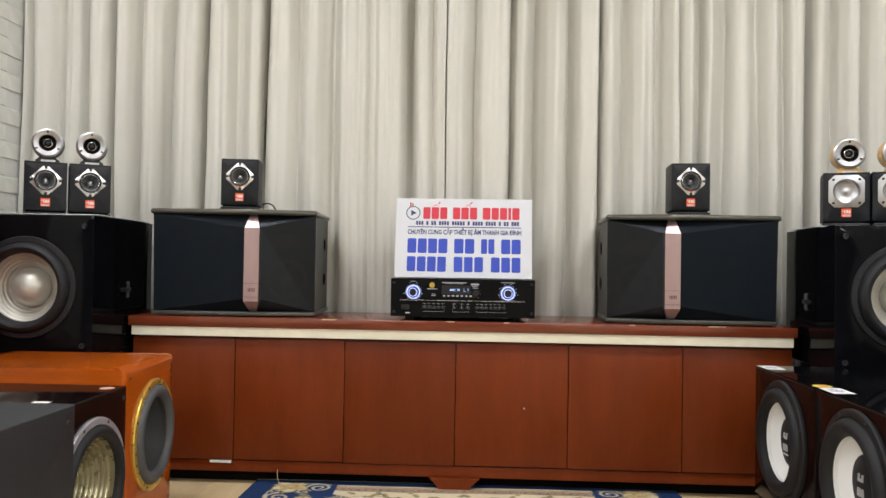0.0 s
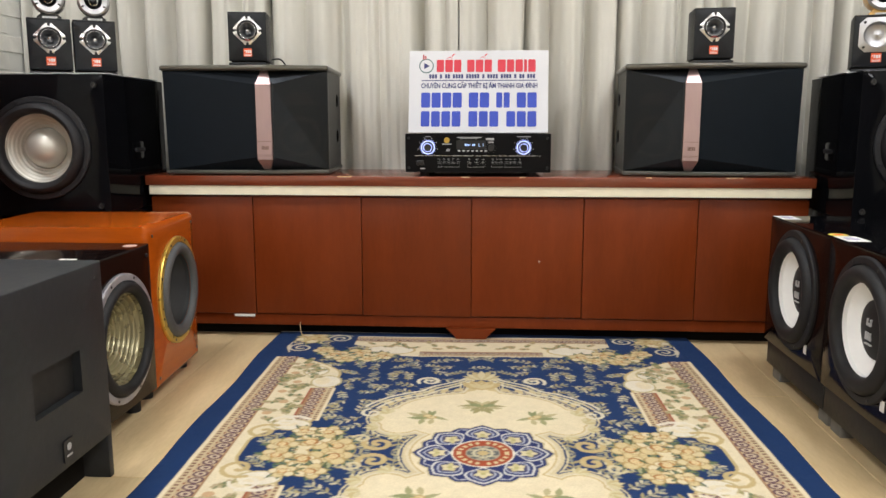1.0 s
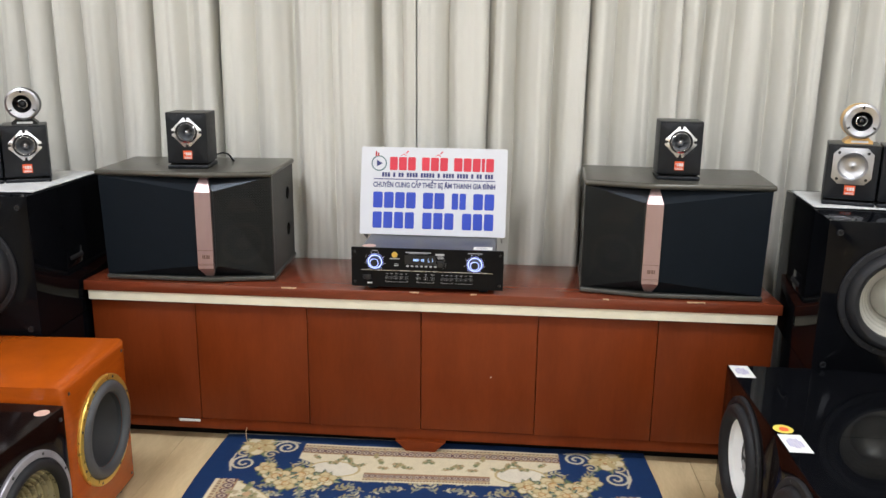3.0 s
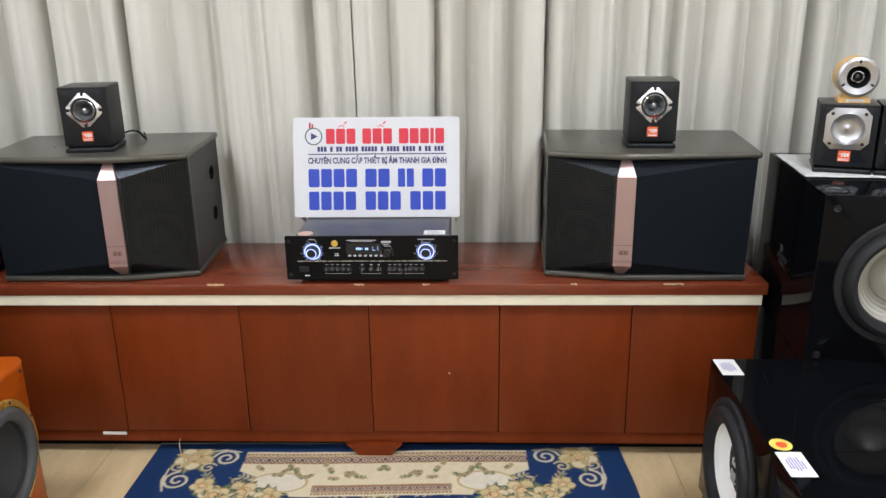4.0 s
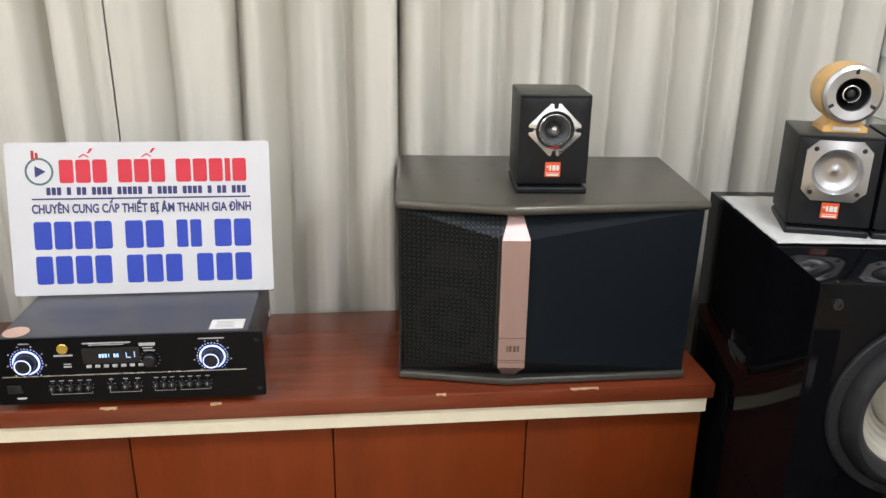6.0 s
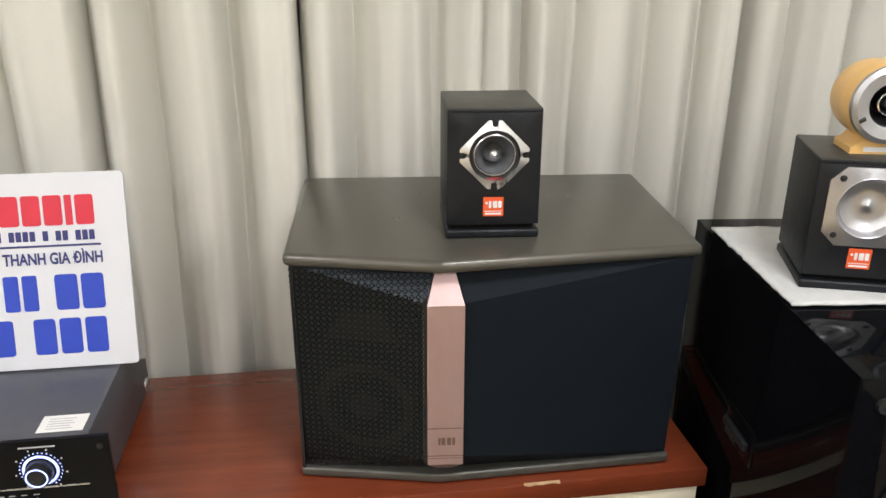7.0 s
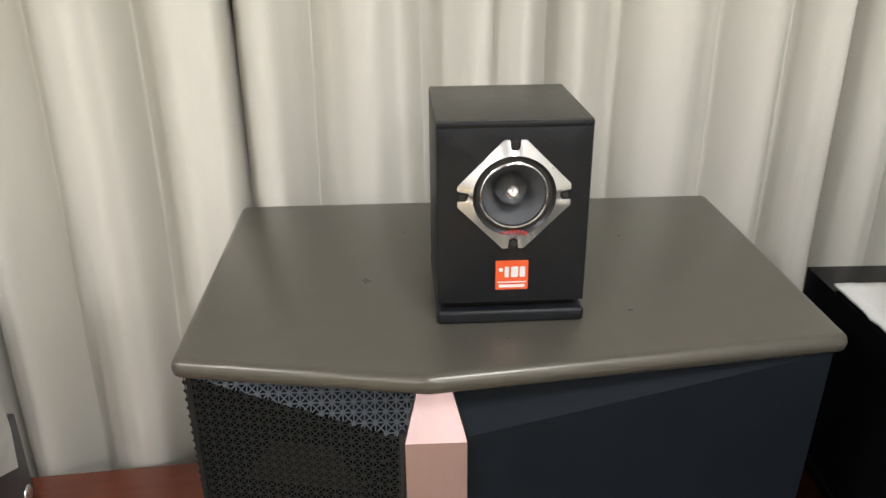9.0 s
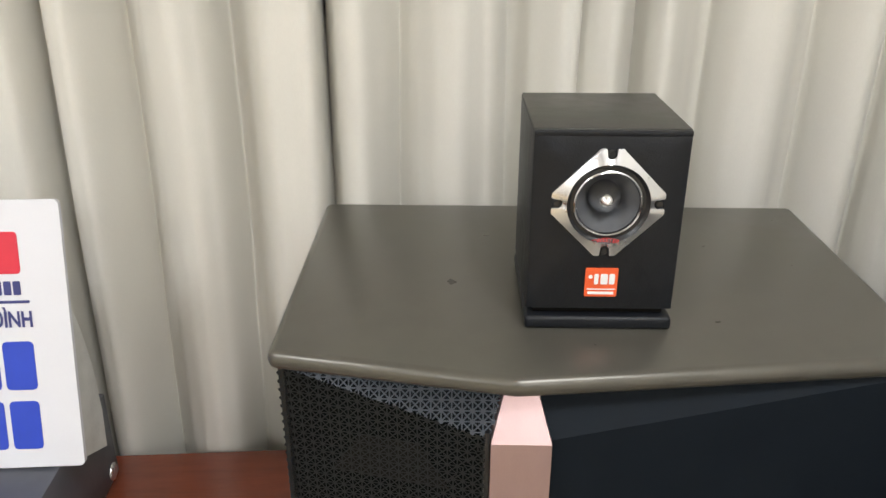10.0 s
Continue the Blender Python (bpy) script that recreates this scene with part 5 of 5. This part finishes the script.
# mid-side bouquet
for u, v, r in ((0.340, 0.028, 0.038), (0.405, 0.045, 0.042), (0.470, 0.030, 0.032), (0.375, 0.105, 0.030), (0.435, 0.110, 0.026)):
    rose(u, v, r)
scroll(0.50, 0.165, 0.036, 1.3, 0.0, 1, 0.0042, PALE)
scroll(0.535, 0.10, 0.045, 1.2, 2.2, -1, 0.006, GOLDC)
stroke([(0.44, 0.185), (0.47, 0.20), (0.51, 0.20)], 0.006, PALE)
# central field: two cream lobes round a medallion


def lobes(grow):
    return (ell(0.0, 0.235, 0.225 + grow, 0.155 + grow) | ell(0.195, 0.205, 0.072 + grow, 0.070 + grow) | ell(0.0, 0.0, 0.165 + grow, 0.16 + grow) |
            ell(0.205, 0.150, 0.045 + grow, 0.040 + grow) | ((UU < 0.032 + grow + 0.9 * np.clip(0.43 - VV, 0, 1) ** 1.3) & (VV > 0.3) & (VV < 0.455 + grow)))


for grow, c in ((0.030, (0.58, 0.50, 0.32)), (0.026, NAVY), (0.021, (0.62, 0.54, 0.36)), (0.016, NAVY), (0.012, (0.66, 0.58, 0.40)), (0.004, GOLDC), (0.0, CREAM)):
    fill(lobes(grow), c)
turn = np.arctan2(VV - 0.16, UU)
ring1 = lobes(0.020) & ~lobes(0.0115)
fill(ring1, (0.60, 0.51, 0.32))
fill(ring1 & lobes(0.0180) & ~lobes(0.0135) & (((turn / 0.105) % 1.0) < 0.62) & (turn > 0.25), (0.07, 0.045, 0.09))
fill(lobes(0.030) & ~lobes(0.025) & (((turn / 0.105) % 1.0) < 0.7), (0.62, 0.54, 0.34))
for a in np.arange(0.2, 1.5, 0.16):
    u, v = 0.235 * math.cos(a) + 0.02, 0.225 + 0.18 * math.sin(a)
    leaf(u, v, 0.04, 0.010, a + 0.9, (0.58, 0.47, 0.25))
# triple ribbon over the shoulders of the lobe, ending in a curl, and a palmette on its crown
for off, c in ((0.0, (0.66, 0.60, 0.44)), (0.016, (0.60, 0.52, 0.34)), (0.032, (0.68, 0.62, 0.47))):
    stroke([((0.290 + off) * math.cos(a), 0.215 + (0.19 + off) * math.sin(a)) for a in np.linspace(0.30, 1.02, 14)] + [(0.115 + off * 0.6, 0.415 + off), (0.06 + off * 0.4, 0.455 + off), (0.02, 0.50 + off)], 0.0042, c)
scroll(0.150, 0.487, 0.036, 1.5, -0.6, 1, 0.0052, (0.68, 0.62, 0.46))
scroll(0.285, 0.235, 0.030, 1.2, 1.2, -1, 0.0050, (0.68, 0.62, 0.46))
for k in range(-4, 5):
    leaf(0.0, 0.500, 0.085 - 0.006 * abs(k), 0.011, 1.57 + k * 0.33, ((0.60, 0.52, 0.32), (0.50, 0.41, 0.22))[k % 2])
for au, av, a0 in ((0.265, 0.19, 0.3), (0.27, 0.145, -0.2), (0.25, 0.235, 0.8), (0.215, 0.10, -0.9)):
    for k in range(5):
        leaf(au - 0.012, av, 0.040 - 0.004 * abs(k - 2), 0.0075, a0 + (k - 2) * 0.45, ((0.60, 0.53, 0.32), (0.52, 0.43, 0.22))[k % 2])
for a in (1.57, 1.2, 0.85):
    leaf(0.0, 0.415, 0.085, 0.018, a, GOLDC)
    leaf(0.0, 0.425, 0.055, 0.010, a, (0.60, 0.50, 0.28))
scroll(0.245, 0.045, 0.038, 1.3, 0.5, -1, 0.007, GOLDC)
scroll(0.29, 0.07, 0.024, 1.1, 0.5, 1, 0.0045, (0.60, 0.52, 0.33))
for u, v, a in ((0.0, 0.290, 1.57), (0.138, 0.210, 0.7)):
    for k in range(16):
        leaf(u + rg.uniform(-0.014, 0.014), v + rg.uniform(-0.012, 0.012), rg.uniform(0.036, 0.062), 0.0075, a + rg.uniform(-3.1, 3.1), rg.choice((OLIVE, (0.34, 0.33, 0.17), (0.46, 0.40, 0.22), (0.25, 0.27, 0.13))))
    for q in range(3):
        x, y = u + rg.uniform(-0.014, 0.014), v + rg.uniform(-0.012, 0.012)
        fill(ell(x, y, 0.012, 0.010), (0.50, 0.36, 0.16))
        fill(ell(x + 0.001, y + 0.001, 0.008, 0.0065), (0.66, 0.54, 0.30))
# medallion
RR, AA = np.hypot(UU, VV), np.arctan2(VV, UU)
ph = ((AA / (math.pi / 4)) + 0.5) % 1.0 - 0.5
pet = 0.118 + 0.040 * (1 - 2 * np.abs(ph)) ** 0.8
half = 0.120 + 0.030 * (1 - 2 * np.abs(((AA / (math.pi / 4))) % 1.0 - 0.5)) ** 0.8
tip = np.maximum(pet, half)
fill(RR < tip + 0.007, (0.50, 0.43, 0.26))
fill(RR < tip + 0.003, (0.024, 0.036, 0.13))
fill(RR < half - 0.006, (0.46, 0.47, 0.50))
fill(RR < half - 0.010, (0.024, 0.036, 0.13))
for lo, hi, w, c in ((0.070, 0.152, 0.47, (0.62, 0.61, 0.58)), (0.074, 0.146, 0.41, (0.028, 0.04, 0.14)), (0.074, 0.138, 0.34, (0.40, 0.42, 0.50)), (0.076, 0.133, 0.30, (0.06, 0.06, 0.13))):
    k = np.clip((RR - lo) / (hi - lo), 0, 1)
    fill((RR > lo) & (RR < hi) & (np.abs(ph) < w * np.sin(k * math.pi) ** 1.0), c)
for q in range(3):
    a = q * math.pi / 4
    cu, cv = 0.104 * math.cos(a), 0.104 * math.sin(a)
    for w in range(5):
        leaf(cu, cv, 0.022, 0.0075, a + w * 1.2566, ((0.64, 0.56, 0.34), (0.54, 0.47, 0.24))[w % 2])
    fill(ell(cu, cv, 0.006, 0.006), (0.44, 0.40, 0.17))
fill(RR < 0.073, PALE)
fill(RR < 0.069, REDC)
fill((np.abs(RR - 0.055) < 0.0055) & (((AA / (math.pi / 10)) % 1.0) < 0.5), (0.62, 0.50, 0.28))
fill(RR < 0.040, (0.36, 0.33, 0.24))
fill((RR < 0.037) & (np.cos(AA * 8 + RR * 160) > 0.1), (0.12, 0.13, 0.13))
fill((np.abs(RR - 0.022) < 0.003), (0.55, 0.50, 0.34))
fill(RR < 0.012, GOLDC)
# plain blue edge
edge = (UU > 0.654) | (VV > 0.962)
fill(edge, (0.012, 0.036, 0.116))
fill(((np.abs(UU - 0.656) < 0.003) & (VV < 0.70)), CREAM)
fill(VV > 0.991, (0.50, 0.46, 0.36))

wv = np.random.default_rng(3)
PAD = np.pad(IMG, ((1, 1), (1, 1), (0, 0)), mode="edge")
IMG = 0.52 * IMG + 0.12 * (PAD[2:, 1:-1] + PAD[:-2, 1:-1] + PAD[1:-1, 2:] + PAD[1:-1, :-2])
full = np.concatenate([IMG[::-1], IMG], axis=0)
full = np.concatenate([full[:, ::-1], full], axis=1)
full = np.clip(0.94 * full * (1 + 0.12 * (wv.random(full.shape[:2])[..., None] - 0.5)), 0, 1)
NX, NY = full.shape[:2]
gx, gy = np.linspace(-RHX, RHX, NX), np.linspace(-RHY, RHY, NY)
GX, GY = np.meshgrid(gx, gy, indexing="ij")
wave = 0.004 * np.exp(-((np.abs(GX) - RHX) / 0.03) ** 2) * np.sin(GY * 11) * np.sign(GX)
hz = 0.0075 + 0.0006 * np.sin(GX * 40) * np.sin(GY * 37) + 0.0005 * wv.random(GX.shape)
co = np.stack([GX + wave, 1.033 * GY + 0.003 * np.sin(GX * 8), hz], -1).reshape(-1, 3)
ids = np.arange(NX * NY).reshape(NX, NY)
quads = np.stack([ids[:-1, :-1], ids[1:, :-1], ids[1:, 1:], ids[:-1, 1:]], -1).reshape(-1, 4)
me = bpy.data.meshes.new("rug")
me.vertices.add(len(co))
me.vertices.foreach_set("co", co.ravel())
me.loops.add(quads.size)
me.loops.foreach_set("vertex_index", quads.ravel().astype(np.int32))
me.polygons.add(len(quads))
me.polygons.foreach_set("loop_start", (np.arange(len(quads)) * 4).astype(np.int32))
me.update(calc_edges=True)
at = me.color_attributes.new("weave", "FLOAT_COLOR", "POINT")
at.data.foreach_set("color", np.concatenate([full.reshape(-1, 3), np.ones((NX * NY, 1))], 1).ravel())
me.shade_smooth()
rm = mat("wool_pile", (0.5, 0.5, 0.5), 0.95, vary=0.1, scale=40, bump=0.5, grain=700, sheen=0.03, spec=0.08)
nt = rm.node_tree
ca_n = nt.nodes.new("ShaderNodeVertexColor")
ca_n.layer_name = "weave"
mx = nt.nodes.new("ShaderNodeMix")
mx.data_type, mx.blend_type = "RGBA", "MULTIPLY"
mx.inputs[0].default_value = 1.0
old = nt.nodes["Principled BSDF"].inputs["Base Color"].links[0].from_socket
gain = nt.nodes.new("ShaderNodeMix")
gain.data_type, gain.blend_type = "RGBA", "ADD"
gain.inputs[0].default_value = 1.0
gain.inputs[7].default_value = (0.45, 0.45, 0.45, 1)
nt.links.new(old, gain.inputs[6])
nt.links.new(ca_n.outputs[0], mx.inputs[6])
nt.links.new(gain.outputs[2], mx.inputs[7])
nt.links.new(mx.outputs[2], nt.nodes["Principled BSDF"].inputs["Base Color"])
me.materials.append(rm)
rug = new("rug", me)
rug.matrix_basis = pose(0.058, 1.722, 0, 0, 0, 1.4)
so = rug.modifiers.new("pile", "SOLIDIFY")
so.thickness, so.offset = 0.006, -1
tagged(rug, "blue and cream floral carpet with central medallion on the floor", "rug")


# ---- floor boards and brick facing, piece by piece ----
def shared_piece(name, sx, sy, sz, bevel, material):
    me = bpy.data.meshes.new(name)
    b = boxed(-sx / 2, sx / 2, -sy / 2, sy / 2, -sz, 0, bevel, 1)
    bmesh.ops.recalc_face_normals(b, faces=b.faces[:])
    b.to_mesh(me)
    b.free()
    me.materials.append(material)
    return me


FLOOR = bpy.data.objects["floor"]
PW, PL = 0.193, 1.21
pm = shared_piece("plank", PW - 0.0012, PL - 0.0012, 0.004, 0.0008, M_FLOOR)
pr = random.Random(9)
x = XL + PW / 2
while x < XR + PW / 2 - 0.02:
    y = YF - pr.random() * PL
    while y < YB:
        a, b = max(y, YF), min(y + PL, YB)
        if b - a > 0.02:
            o = new("plank", pm)
            o.parent = FLOOR
            o.location = (x, (a + b) / 2, -0.0005 * pr.random())
            o.scale.y = (b - a) / PL
        y += PL
    x += PW

BW, BH = 0.205, 0.068
brm = shared_piece("brick", 0.004, BW - 0.006, BH - 0.006, 0.0015, M_BRICK)


def brick_wall(wall, wx, y0, y1, z0, z1, near):
    """Relief bricks on a side wall; those near the curtain are single pieces, the rest one mesh."""
    rest = bmesh.new()
    rows = int((z1 - z0) / BH)
    for r in range(rows):
        zc = z0 + (r + 1) * BH - 0.004
        y = y1 - (BW / 2 if r % 2 else BW)
        while y > y0 + BW / 2:
            if y > near and 0.85 < zc < 2.3:
                o = new("brick", brm)
                o.parent = wall
                o.location = (wx, y, zc)
            else:
                box(rest, wx - 0.004, wx + 0.004, y - BW / 2 + 0.004, y + BW / 2 - 0.004, zc - BH + 0.008, zc)
            y -= BW
    ob = part("brick_facing", rest, M_BRICK, wall)
    tagged(ob, kind="stuff")


brick_wall(WEST, XL + 0.002, YF, YB - 0.13, 0.0, CEIL, 1.9)
brick_wall(EAST, XR - 0.002, YF, YB - 0.13, 0.0, CEIL, 1.9)
